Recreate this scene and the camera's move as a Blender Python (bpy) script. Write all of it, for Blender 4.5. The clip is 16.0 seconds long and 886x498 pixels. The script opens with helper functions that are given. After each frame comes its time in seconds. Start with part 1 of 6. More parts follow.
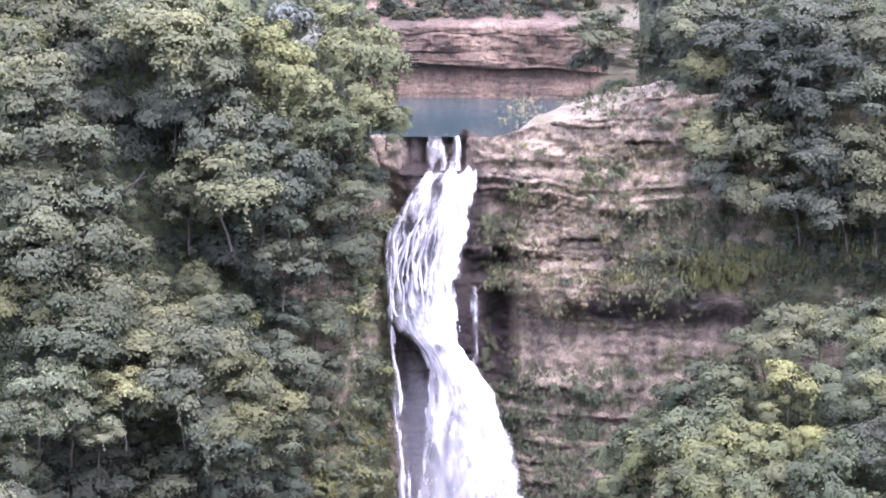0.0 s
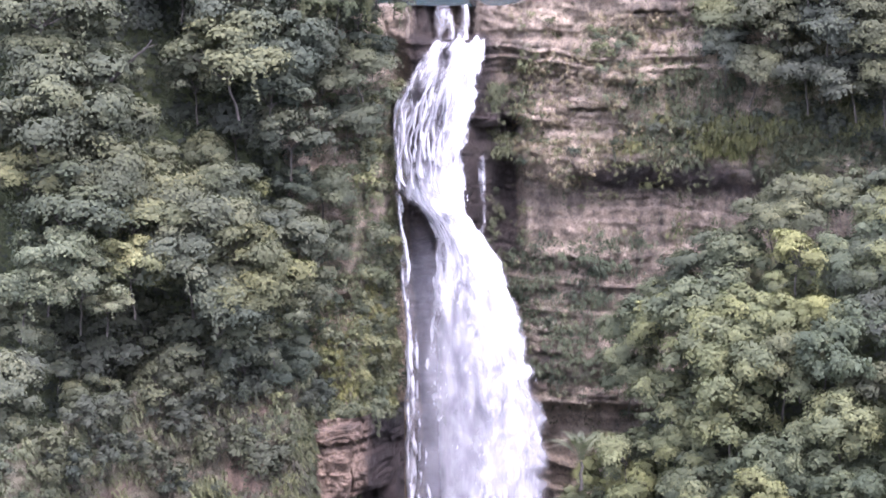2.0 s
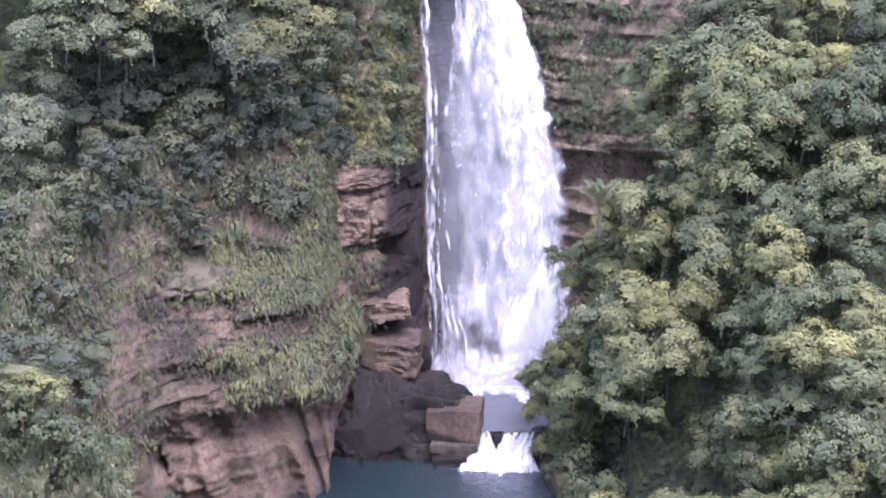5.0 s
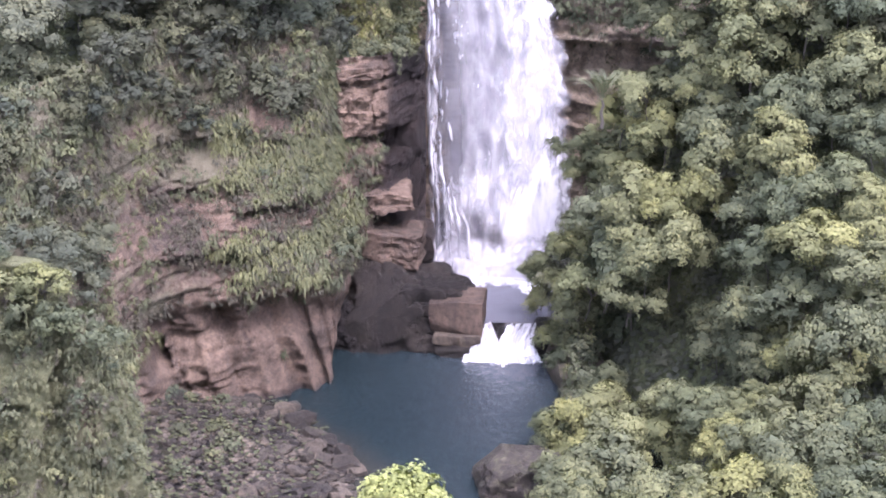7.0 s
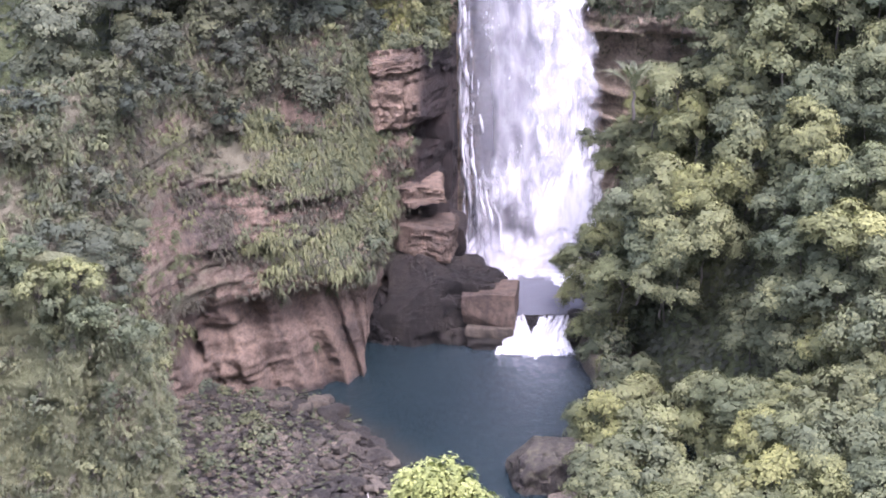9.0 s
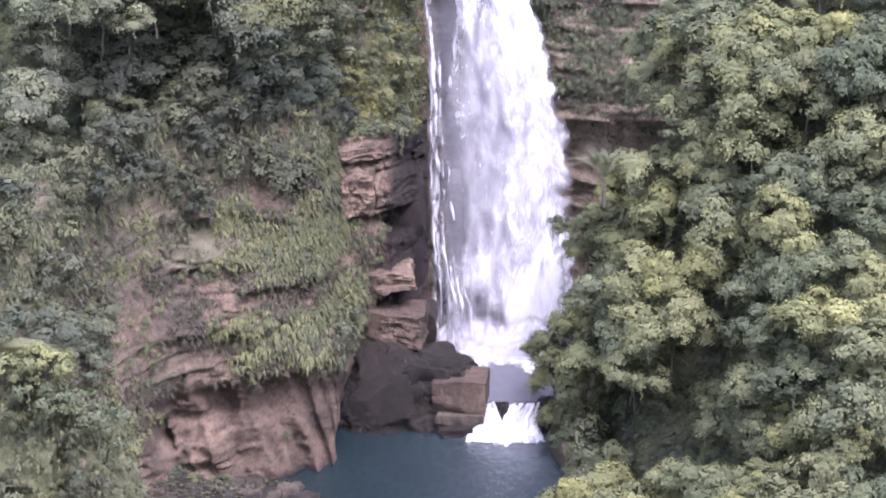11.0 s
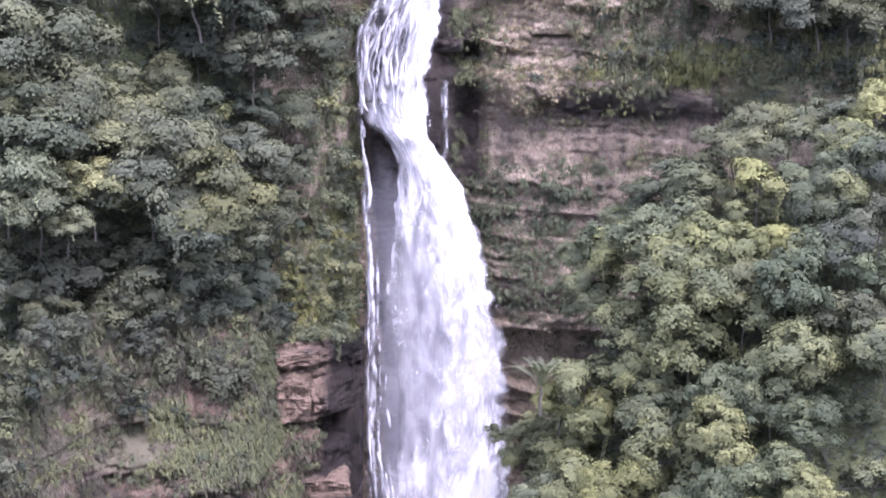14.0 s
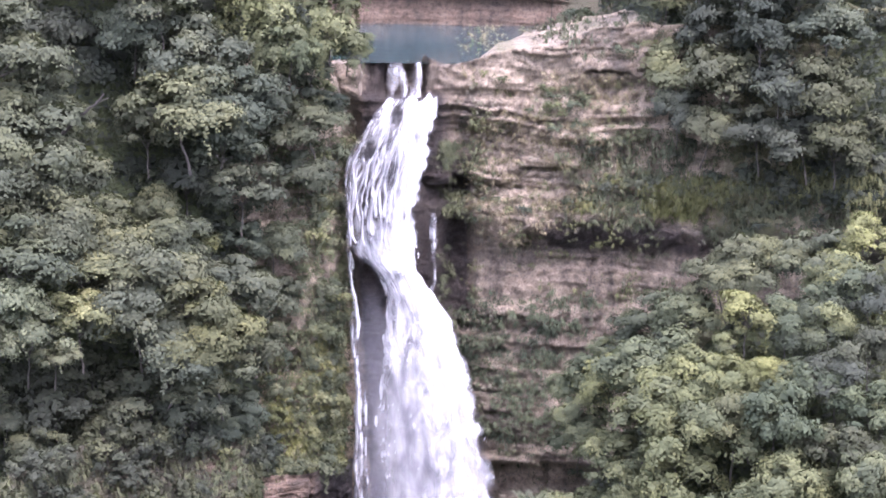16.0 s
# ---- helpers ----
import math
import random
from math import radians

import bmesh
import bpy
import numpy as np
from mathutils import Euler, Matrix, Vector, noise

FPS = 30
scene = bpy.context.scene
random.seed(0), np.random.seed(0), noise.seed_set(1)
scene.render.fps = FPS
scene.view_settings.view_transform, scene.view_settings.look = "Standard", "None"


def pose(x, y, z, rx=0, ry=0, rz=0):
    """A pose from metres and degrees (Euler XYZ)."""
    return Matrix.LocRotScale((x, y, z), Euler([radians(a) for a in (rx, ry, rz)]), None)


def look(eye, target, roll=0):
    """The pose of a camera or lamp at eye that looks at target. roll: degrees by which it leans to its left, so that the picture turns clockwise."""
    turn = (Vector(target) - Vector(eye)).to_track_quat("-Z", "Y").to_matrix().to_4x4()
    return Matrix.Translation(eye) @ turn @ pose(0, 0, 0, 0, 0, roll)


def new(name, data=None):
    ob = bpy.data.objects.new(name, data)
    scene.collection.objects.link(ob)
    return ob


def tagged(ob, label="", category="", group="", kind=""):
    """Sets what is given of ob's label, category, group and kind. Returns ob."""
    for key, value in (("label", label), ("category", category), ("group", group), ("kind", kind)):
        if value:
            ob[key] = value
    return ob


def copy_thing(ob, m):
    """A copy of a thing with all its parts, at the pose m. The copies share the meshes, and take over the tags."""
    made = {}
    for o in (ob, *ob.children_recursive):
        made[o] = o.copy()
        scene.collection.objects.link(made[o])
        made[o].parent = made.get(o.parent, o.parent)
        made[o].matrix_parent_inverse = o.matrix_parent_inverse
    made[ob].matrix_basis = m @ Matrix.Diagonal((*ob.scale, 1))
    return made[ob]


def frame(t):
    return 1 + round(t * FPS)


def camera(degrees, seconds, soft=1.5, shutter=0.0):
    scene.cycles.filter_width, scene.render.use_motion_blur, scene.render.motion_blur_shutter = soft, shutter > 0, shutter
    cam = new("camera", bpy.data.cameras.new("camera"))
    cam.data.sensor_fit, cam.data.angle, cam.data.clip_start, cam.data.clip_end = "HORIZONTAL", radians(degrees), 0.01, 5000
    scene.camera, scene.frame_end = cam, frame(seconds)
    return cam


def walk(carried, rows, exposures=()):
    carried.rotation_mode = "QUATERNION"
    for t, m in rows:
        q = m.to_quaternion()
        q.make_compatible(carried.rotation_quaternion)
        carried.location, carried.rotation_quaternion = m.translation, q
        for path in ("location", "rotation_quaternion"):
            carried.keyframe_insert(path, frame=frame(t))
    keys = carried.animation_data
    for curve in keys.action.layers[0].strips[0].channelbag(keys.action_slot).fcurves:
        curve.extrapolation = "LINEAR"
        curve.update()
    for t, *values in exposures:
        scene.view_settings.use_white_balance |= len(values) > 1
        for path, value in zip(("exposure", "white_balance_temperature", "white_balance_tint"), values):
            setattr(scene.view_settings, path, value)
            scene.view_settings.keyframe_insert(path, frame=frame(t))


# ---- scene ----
cam = camera(20.0, 16.0, soft=1.8)
# The camera stands on a lookout and turns where it is: seconds and the three turns in degrees.
EYE = 68.0
ROWS = [
    (0, 82.5, -0.0, 0.0),
    (0.5, 82.256, 0.051, 0.095),
    (1, 81.234, 0.123, 0.226),
    (1.5, 80.349, 0.15, 0.386),
    (2, 79.523, -0.059, 0.19),
    (2.5, 78.734, 0.06, 0.068),
    (3, 77.897, 0.016, 0.157),
    (3.5, 76.212, -0.35, -0.121),
    (4, 75.537, -0.267, 0.374),
    (4.5, 74.712, -0.258, 0.38),
    (5, 73.759, -0.108, 0.645),
    (5.2, 73.432, -0.115, 0.652),
    (7.3, 71.165, 0.065, 0.697),
    (7.5, 71.114, 0.16, 0.79),
    (8, 70.87, 0.064, 0.97),
    (8.2, 70.892, 0.231, 1.047),
    (10.3, 72.114, 0.658, 1.322),
    (10.5, 72.367, 0.512, 1.266),
    (11, 73.098, 0.274, 0.643),
    (11.5, 73.73, -0.179, 0.659),
    (12, 74.523, -0.483, -0.075),
    (12.5, 75.278, -0.542, -0.469),
    (13, 76.199, -0.86, -0.545),
    (13.5, 76.968, -0.818, -0.758),
    (14, 77.825, -0.8, -0.559),
    (14.5, 78.865, -0.651, -0.707),
    (15, 79.818, -0.801, -0.504),
    (15.5, 80.436, -0.894, -0.753),
    (16, 80.841, -0.899, -0.811),
]
walk(cam, [(t, pose(0, 0, EYE, rx, ry, rz)) for t, rx, ry, rz in ROWS], [(0, 2.97, 5700, 33), (2, 2.88, 5800, 31.5), (3.5, 2.76, 5700, 33), (5, 2.77, 5600, 33), (7.3, 2.89, 5900, 31.5), (8.2, 2.90, 5900, 31.5), (10.5, 2.86, 5830, 31.5), (12, 2.81, 5870, 31.5), (13.5, 2.78, 5720, 33), (15, 2.84, 5680, 33), (16, 2.87, 5850, 31.5)])

# ---- light: a bright overcast sky ----
world = bpy.data.worlds.new("sky")
scene.world = world
world.use_nodes = True
wn = world.node_tree
wn.nodes.clear()
sky = wn.nodes.new("ShaderNodeTexSky")
sky.sky_type, sky.sun_disc = "NISHITA", False
sky.sun_elevation, sky.sun_rotation = radians(59), radians(152)
sky.dust_density, sky.ozone_density, sky.air_density = 4.0, 1.0, 1.0
haze = wn.nodes.new("ShaderNodeMix")
haze.data_type = "RGBA"
haze.inputs[0].default_value = 0.6
haze.inputs[7].default_value = (6.6, 6.9, 7.6, 1)
back = wn.nodes.new("ShaderNodeBackground")
back.inputs[1].default_value = 0.165
out = wn.nodes.new("ShaderNodeOutputWorld")
wn.links.new(sky.outputs[0], haze.inputs[6])
wn.links.new(haze.outputs[2], back.inputs[0])
wn.links.new(back.outputs[0], out.inputs[0])
sun = new("sun", bpy.data.lights.new("sun", "SUN"))
sun.data.energy, sun.data.angle, sun.data.color = 0.9, radians(20), (1.0, 0.97, 0.93)
sun.matrix_world = look((45, 95, 190), (0, 180, 30))

# ---- noise and mesh tools ----


def lattice(ix, iy, seed):
    h = (ix.astype(np.int64) * 374761393 + iy.astype(np.int64) * 668265263 + seed * 974634317) & 0x7FFFFFFF
    h = ((h ^ (h >> 13)) * 1274126177) & 0x7FFFFFFF
    h = ((h ^ (h >> 16)) * 668265263) & 0x7FFFFFFF
    return ((h ^ (h >> 15)) & 0xFFFF) / 65535.0


def vnoise(x, y, seed=0):
    """Smooth value noise, -1 to 1."""
    x, y = np.broadcast_arrays(np.asarray(x, float), np.asarray(y, float))
    ix, iy = np.floor(x), np.floor(y)
    fx, fy = x - ix, y - iy
    fx, fy = fx * fx * (3 - 2 * fx), fy * fy * (3 - 2 * fy)
    a, b = lattice(ix, iy, seed), lattice(ix + 1, iy, seed)
    c, d = lattice(ix, iy + 1, seed), lattice(ix + 1, iy + 1, seed)
    return 2 * ((a + (b - a) * fx) * (1 - fy) + (c + (d - c) * fx) * fy) - 1


def fbm(x, y, octaves=4, seed=0, gain=0.5):
    total, amp = 0.0, 0.5
    for k in range(octaves):
        total = total + amp * vnoise(x * 2**k, y * 2**k, seed + k)
        amp *= gain
    return total


def smooth(a, b, x):
    t = np.clip((np.asarray(x, float) - a) / (b - a), 0, 1)
    return t * t * (3 - 2 * t)


def bump(x, centre, half, soft):
    """1 within half of centre, fading over soft."""
    return 1 - smooth(half, half + soft, np.abs(np.asarray(x, float) - centre))


def mesh_from(name, verts, quads, material, attrs=None, soft=False, normals=None):
    me = bpy.data.meshes.new(name)
    verts, quads = np.asarray(verts, np.float32), np.asarray(quads, np.int32)
    n = quads.shape[1]
    me.vertices.add(len(verts))
    me.vertices.foreach_set("co", verts.ravel())
    me.loops.add(quads.size)
    me.loops.foreach_set("vertex_index", quads.ravel())
    me.polygons.add(len(quads))
    me.polygons.foreach_set("loop_start", np.arange(0, quads.size, n, dtype=np.int32))
    if soft:
        me.polygons.foreach_set("use_smooth", np.ones(len(quads), bool))
    for key, values in (attrs or {}).items():
        at = me.attributes.new(key, "FLOAT", "POINT")
        at.data.foreach_set("value", np.asarray(values, np.float32).ravel())
    me.materials.append(material)
    me.update(calc_edges=True)
    if normals is not None:
        me.normals_split_custom_set_from_vertices(normals.tolist())
    return me


def grid_mesh(name, X, Y, Z, material, attrs=None, soft=True):
    n, m = X.shape
    k = np.arange(n * m).reshape(n, m)
    quads = np.stack([k[:-1, :-1], k[:-1, 1:], k[1:, 1:], k[1:, :-1]], -1).reshape(-1, 4)
    return mesh_from(name, np.stack([X, Y, Z], -1).reshape(-1, 3), quads, material, attrs, soft)


def structure(name, me, label, category):
    return tagged(new(name, me), label, category, kind="structure")


# ---- materials ----


def material(name):
    m = bpy.data.materials.new(name)
    m.use_nodes = True
    nodes, links = m.node_tree.nodes, m.node_tree.links
    return m, nodes, links, nodes["Principled BSDF"]


def ramp(nodes, stops):
    r = nodes.new("ShaderNodeValToRGB")
    el = r.color_ramp.elements
    while len(el) < len(stops):
        el.new(0.5)
    for e, (p, c) in zip(el, stops):
        e.position, e.color = p, (*c, 1)
    return r


def tex(nodes, links, scale, detail=6, rough=0.6, stretch=None):
    co = nodes.new("ShaderNodeNewGeometry")
    t = nodes.new("ShaderNodeTexNoise")
    t.inputs["Scale"].default_value, t.inputs["Detail"].default_value, t.inputs["Roughness"].default_value = scale, detail, rough
    if stretch:
        mp = nodes.new("ShaderNodeVectorMath")
        mp.operation = "MULTIPLY"
        mp.inputs[1].default_value = stretch
        links.new(co.outputs["Position"], mp.inputs[0])
        links.new(mp.outputs[0], t.inputs["Vector"])
    else:
        links.new(co.outputs["Position"], t.inputs["Vector"])
    return t


def mix(nodes, links, fac, a, b, kind="MIX"):
    m = nodes.new("ShaderNodeMix")
    m.data_type, m.blend_type = "RGBA", kind
    for socket, value in ((m.inputs[0], fac), (m.inputs[6], a), (m.inputs[7], b)):
        if isinstance(value, (float, int)):
            socket.default_value = value
        elif isinstance(value, tuple):
            socket.default_value = (*value, 1)
        else:
            links.new(value, socket)
    return m.outputs[2]


def maths(nodes, links, op, a, b=0.0, clamp=False):
    m = nodes.new("ShaderNodeMath")
    m.operation, m.use_clamp = op, clamp
    for socket, value in zip(m.inputs, (a, b)):
        if isinstance(value, (float, int)):
            socket.default_value = value
        else:
            links.new(value, socket)
    return m.outputs[0]


def attr(nodes, name):
    a = nodes.new("ShaderNodeAttribute")
    a.attribute_name = name
    return a.outputs["Fac"]


def bumped(nodes, links, bsdf, height, strength, distance):
    b = nodes.new("ShaderNodeBump")
    b.inputs["Strength"].default_value, b.inputs["Distance"].default_value = strength, distance
    links.new(height, b.inputs["Height"])
    links.new(b.outputs[0], bsdf.inputs["Normal"])


def rock_material(name, light, mid, dark, moss=(0.098, 0.098, 0.05), vary=0.0, drip=0.42, relief=1.0):
    """Layered sandstone; the mesh says where it is wet, darkened or overgrown."""
    m, nodes, links, bsdf = material(name)
    broad = tex(nodes, links, 0.16, 5, 0.6)
    bands = tex(nodes, links, 1.0, 5, 0.65, (0.12, 0.12, 1.5))
    fine = tex(nodes, links, 1.9, 9, 0.75)
    streak = tex(nodes, links, 1.0, 5, 0.6, (1.4, 1.4, 0.16))
    base = ramp(nodes, [(0.36, dark), (0.5, mid), (0.65, light)])
    links.new(mix(nodes, links, 0.2 if drip > 0.2 else 0.06, broad.outputs[0], bands.outputs[0]), base.inputs[0])
    grain = ramp(nodes, [(0.34, (0.25, 0.25, 0.25)), (0.5, (0.95, 0.95, 0.95)), (0.7, (1.45, 1.42, 1.35))])
    links.new(fine.outputs[0], grain.inputs[0])
    col = mix(nodes, links, 0.75, base.outputs[0], grain.outputs[0], "MULTIPLY")
    pits = tex(nodes, links, 4.2, 8, 0.8)
    pit = ramp(nodes, [(0.36, (0.28, 0.26, 0.25)), (0.48, (0.95, 0.95, 0.95)), (0.66, (1.2, 1.18, 1.14))])
    links.new(pits.outputs[0], pit.inputs[0])
    col = mix(nodes, links, 0.66, col, pit.outputs[0], "MULTIPLY")
    stain = ramp(nodes, [(0.5, (0, 0, 0)), (0.72, (1, 1, 1))])
    links.new(streak.outputs[0], stain.inputs[0])
    col = mix(nodes, links, maths(nodes, links, "MULTIPLY", stain.outputs[0], drip), col, (0.05, 0.045, 0.04))
    if vary:
        each = ramp(nodes, [(0.0, (1 - vary,) * 3), (0.6, (1, 1, 1)), (1.0, (1 + 1.6 * vary, 1 + 1.5 * vary, 1 + 1.3 * vary))])
        pair = maths(nodes, links, "ADD", nodes.new("ShaderNodeNewGeometry").outputs["Random Per Island"], 0.0)
        links.new(nodes.new("ShaderNodeObjectInfo").outputs["Random"], pair.node.inputs[1])
        links.new(maths(nodes, links, "FRACT", pair), each.inputs[0])
        col = mix(nodes, links, 1.0, col, each.outputs[0], "MULTIPLY")
    # moss and low growth
    growth = maths(nodes, links, "MULTIPLY_ADD", fine.outputs[0], 0.9)
    growth.node.inputs[2].default_value = -0.45
    patch = maths(nodes, links, "ADD", growth, attr(nodes, "moss"))
    edge = ramp(nodes, [(0.35, (0, 0, 0)), (0.6, (1, 1, 1))])
    links.new(patch, edge.inputs[0])
    green = mix(nodes, links, broad.outputs[0], moss, tuple(v * 1.7 for v in moss))
    col = mix(nodes, links, edge.outputs[0], col, green)
    # wet rock is darker and glossy; some meshes put shade in through it too
    soak = maths(nodes, links, "MULTIPLY_ADD", streak.outputs[0], 0.8)
    soak.node.inputs[2].default_value = -0.4
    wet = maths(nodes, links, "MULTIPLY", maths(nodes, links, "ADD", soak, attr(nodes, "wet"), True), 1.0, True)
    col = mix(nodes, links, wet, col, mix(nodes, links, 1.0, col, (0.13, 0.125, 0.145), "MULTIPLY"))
    links.new(col, bsdf.inputs["Base Color"])
    r = maths(nodes, links, "MULTIPLY_ADD", wet, -0.38)
    r.node.inputs[2].default_value = 0.9
    links.new(r, bsdf.inputs["Roughness"])
    bsdf.inputs["Specular IOR Level"].default_value = 0.3
    bumped(nodes, links, bsdf, mix(nodes, links, 0.4, mix(nodes, links, 0.2 if drip > 0.2 else 0.08, fine.outputs[0], bands.outputs[0]), pits.outputs[0]), 1.0, relief)
    return m


ROCK = rock_material("sandstone", (0.475, 0.388, 0.292), (0.33, 0.264, 0.197), (0.165, 0.138, 0.11))
RED_ROCK = rock_material("red_sandstone", (0.218, 0.16, 0.12), (0.135, 0.096, 0.071), (0.066, 0.051, 0.041), (0.082, 0.074, 0.049), drip=0.12, relief=0.55)
BOULDER = rock_material("river_rock", (0.122, 0.104, 0.08), (0.072, 0.059, 0.046), (0.032, 0.029, 0.024), vary=0.4, drip=0.12, relief=0.5)
SCREE_ROCK = rock_material("scree_rock", (0.112, 0.095, 0.075), (0.068, 0.057, 0.045), (0.031, 0.027, 0.023), vary=0.6, drip=0.1)
MOSSY_ROCK = rock_material("mossy_sandstone", (0.26, 0.205, 0.16), (0.18, 0.135, 0.105), (0.10, 0.08, 0.066), (0.10, 0.105, 0.055))


def soil_material():
    m, nodes, links, bsdf = material("hillside_soil")
    a, b = tex(nodes, links, 0.4, 6), tex(nodes, links, 3.0, 6)
    c = ramp(nodes, [(0.35, (0.02, 0.025, 0.012)), (0.55, (0.045, 0.055, 0.02)), (0.75, (0.09, 0.075, 0.045))])
    links.new(mix(nodes, links, 0.5, a.outputs[0], b.outputs[0]), c.inputs[0])
    links.new(c.outputs[0], bsdf.inputs["Base Color"])
    bsdf.inputs["Roughness"].default_value = 1.0
    bumped(nodes, links, bsdf, b.outputs[0], 1.0, 0.3)
    return m


SOIL = soil_material()


def leaf_material(name, old, young, spread=0.5):
    """Leaves: two tones mixed as the mesh says; each leaf differs a little."""
    m, nodes, links, bsdf = material(name)
    geo, info = nodes.new("ShaderNodeNewGeometry"), nodes.new("ShaderNodeObjectInfo")
    hue = mix(nodes, links, attr(nodes, "paleness"), old, young)
    leafy = ramp(nodes, [(0.0, (1 - spread,) * 3), (0.7, (1, 1, 1)), (1.0, (1 + spread, 1 + spread, 1 + 0.6 * spread))])
    links.new(geo.outputs["Random Per Island"], leafy.inputs[0])
    col = mix(nodes, links, 1.0, hue, leafy.outputs[0], "MULTIPLY")
    whole = ramp(nodes, [(0.0, (0.72, 0.78, 0.8)), (0.5, (1, 1, 1)), (1.0, (1.25, 1.2, 0.95))])
    links.new(info.outputs["Random"], whole.inputs[0])
    col = mix(nodes, links, 1.0, col, whole.outputs[0], "MULTIPLY")
    links.new(col, bsdf.inputs["Base Color"])
    bsdf.inputs["Roughness"].default_value = 0.75
    bsdf.inputs["Specular IOR Level"].default_value = 0.1
    through_leaf = nodes.new("ShaderNodeBsdfTranslucent")
    links.new(mix(nodes, links, 1.0, col, (1.02, 1.15, 0.68), "MULTIPLY"), through_leaf.inputs[0])
    both = nodes.new("ShaderNodeMixShader")
    both.inputs[0].default_value = 0.2
    links.new(bsdf.outputs[0], both.inputs[1])
    links.new(through_leaf.outputs[0], both.inputs[2])
    links.new(both.outputs[0], nodes["Material Output"].inputs["Surface"])
    return m


LEAF = leaf_material("broad_leaf", (0.065, 0.075, 0.046), (0.131, 0.138, 0.072), 0.09)
LEAF_FOREST = leaf_material("forest_leaf", (0.058, 0.066, 0.047), (0.111, 0.116, 0.071), 0.09)
# yellower leaf whose colour also holds the sunlit look of the lower spur
LEAF_SUN = leaf_material("sunny_leaf", (0.074, 0.082, 0.046), (0.143, 0.149, 0.075), 0.14)
LEAF_LIGHT = leaf_material("pale_leaf", (0.053, 0.059, 0.039), (0.102, 0.106, 0.06), 0.09)
# dark foliage, darkened further to hold the shade of gaps between crowns
LEAF_DARK_SHADED = leaf_material("dark_shaded_leaf", (0.044, 0.049, 0.037), (0.083, 0.09, 0.058), 0.12)
LEAF_BRIGHT = leaf_material("fresh_leaf", (0.15, 0.165, 0.055), (0.275, 0.285, 0.105), 0.35)
LEAF_NEW = leaf_material("cream_leaf", (0.072, 0.081, 0.052), (0.176, 0.181, 0.107), 0.2)
LEAF_YOUNG = leaf_material("yellow_leaf", (0.077, 0.083, 0.045), (0.144, 0.150, 0.072), 0.16)
LEAF_GREY = leaf_material("grey_leaf", (0.085, 0.09, 0.072), (0.155, 0.16, 0.135), 0.2)
FERN = leaf_material("fern_blade", (0.06, 0.069, 0.045), (0.118, 0.124, 0.073), 0.22)
MOSS = leaf_material("moss_tuft", (0.062, 0.07, 0.044), (0.118, 0.123, 0.067), 0.2)
STRAW = leaf_material("straw_tuft", (0.125, 0.108, 0.08), (0.215, 0.187, 0.138), 0.3)
YELLOW_MOSS = leaf_material("yellow_moss", (0.085, 0.09, 0.044), (0.165, 0.165, 0.075), 0.2)
DRY = leaf_material("dry_grass", (0.068, 0.06, 0.045), (0.116, 0.1, 0.074), 0.3)


def bark_material():
    m, nodes, links, bsdf = material("bark")
    a = tex(nodes, links, 6.0, 6, 0.6, (1, 1, 0.25))
    c = ramp(nodes, [(0.3, (0.025, 0.022, 0.018)), (0.6, (0.052, 0.046, 0.038)), (0.8, (0.10, 0.09, 0.075))])
    links.new(a.outputs[0], c.inputs[0])
    links.new(c.outputs[0], bsdf.inputs["Base Color"])
    bsdf.inputs["Roughness"].default_value = 0.9
    bumped(nodes, links, bsdf, a.outputs[0], 0.8, 0.05)
    return m


BARK = bark_material()


m, nodes, links, bsdf = material("pale_bark")
grey = ramp(nodes, [(0.35, (0.3, 0.28, 0.24)), (0.65, (0.5, 0.48, 0.43))])
links.new(tex(nodes, links, 9.0, 5).outputs[0], grey.inputs[0])
links.new(grey.outputs[0], bsdf.inputs["Base Color"])
PALE_BARK = m


def pool_material(name, deep, shallow, foam_amount, ripple=0.12):
    m, nodes, links, bsdf = material(name)
    broad, fine = tex(nodes, links, 0.12, 4), tex(nodes, links, 1.6, 5, 0.6, (1.0, 0.5, 1.0))
    c = mix(nodes, links, broad.outputs[0], deep, shallow)
    froth = ramp(nodes, [(0.46, (0, 0, 0)), (0.72, (1, 1, 1))])
    f = maths(nodes, links, "ADD", maths(nodes, links, "MULTIPLY", fine.outputs[0], foam_amount), attr(nodes, "foam"))
    links.new(f, froth.inputs[0])
    c = mix(nodes, links, attr(nodes, "shallow"), c, (0.032, 0.028, 0.021))
    # mist and sky paleness near the cascade, put into the water's colour
    c = mix(nodes, links, attr(nodes, "mist_pale"), c, (0.075, 0.085, 0.1))
    links.new(mix(nodes, links, froth.outputs[0], c, (0.75, 0.76, 0.8)), bsdf.inputs["Base Color"])
    r = maths(nodes, links, "MULTIPLY_ADD", froth.outputs[0], 0.6)
    r.node.inputs[2].default_value = 0.12
    links.new(r, bsdf.inputs["Roughness"])
    bsdf.inputs["Specular IOR Level"].default_value = 0.18
    waves = mix(nodes, links, 0.45, fine.outputs[0], tex(nodes, links, 2.6, 4, 0.65, (1.0, 0.4, 1.0)).outputs[0])
    bumped(nodes, links, bsdf, waves, 0.6, ripple)
    return m


POOL = pool_material("pool_water", (0.005, 0.010, 0.012), (0.009, 0.016, 0.018), 0.6, 0.3)
MISTY_POOL = pool_material("misty_water", (0.05, 0.054, 0.066), (0.105, 0.108, 0.126), 0.6)
TEAL_POOL = pool_material("teal_water", (0.010, 0.030, 0.036), (0.022, 0.046, 0.052), 0.6, 0.03)


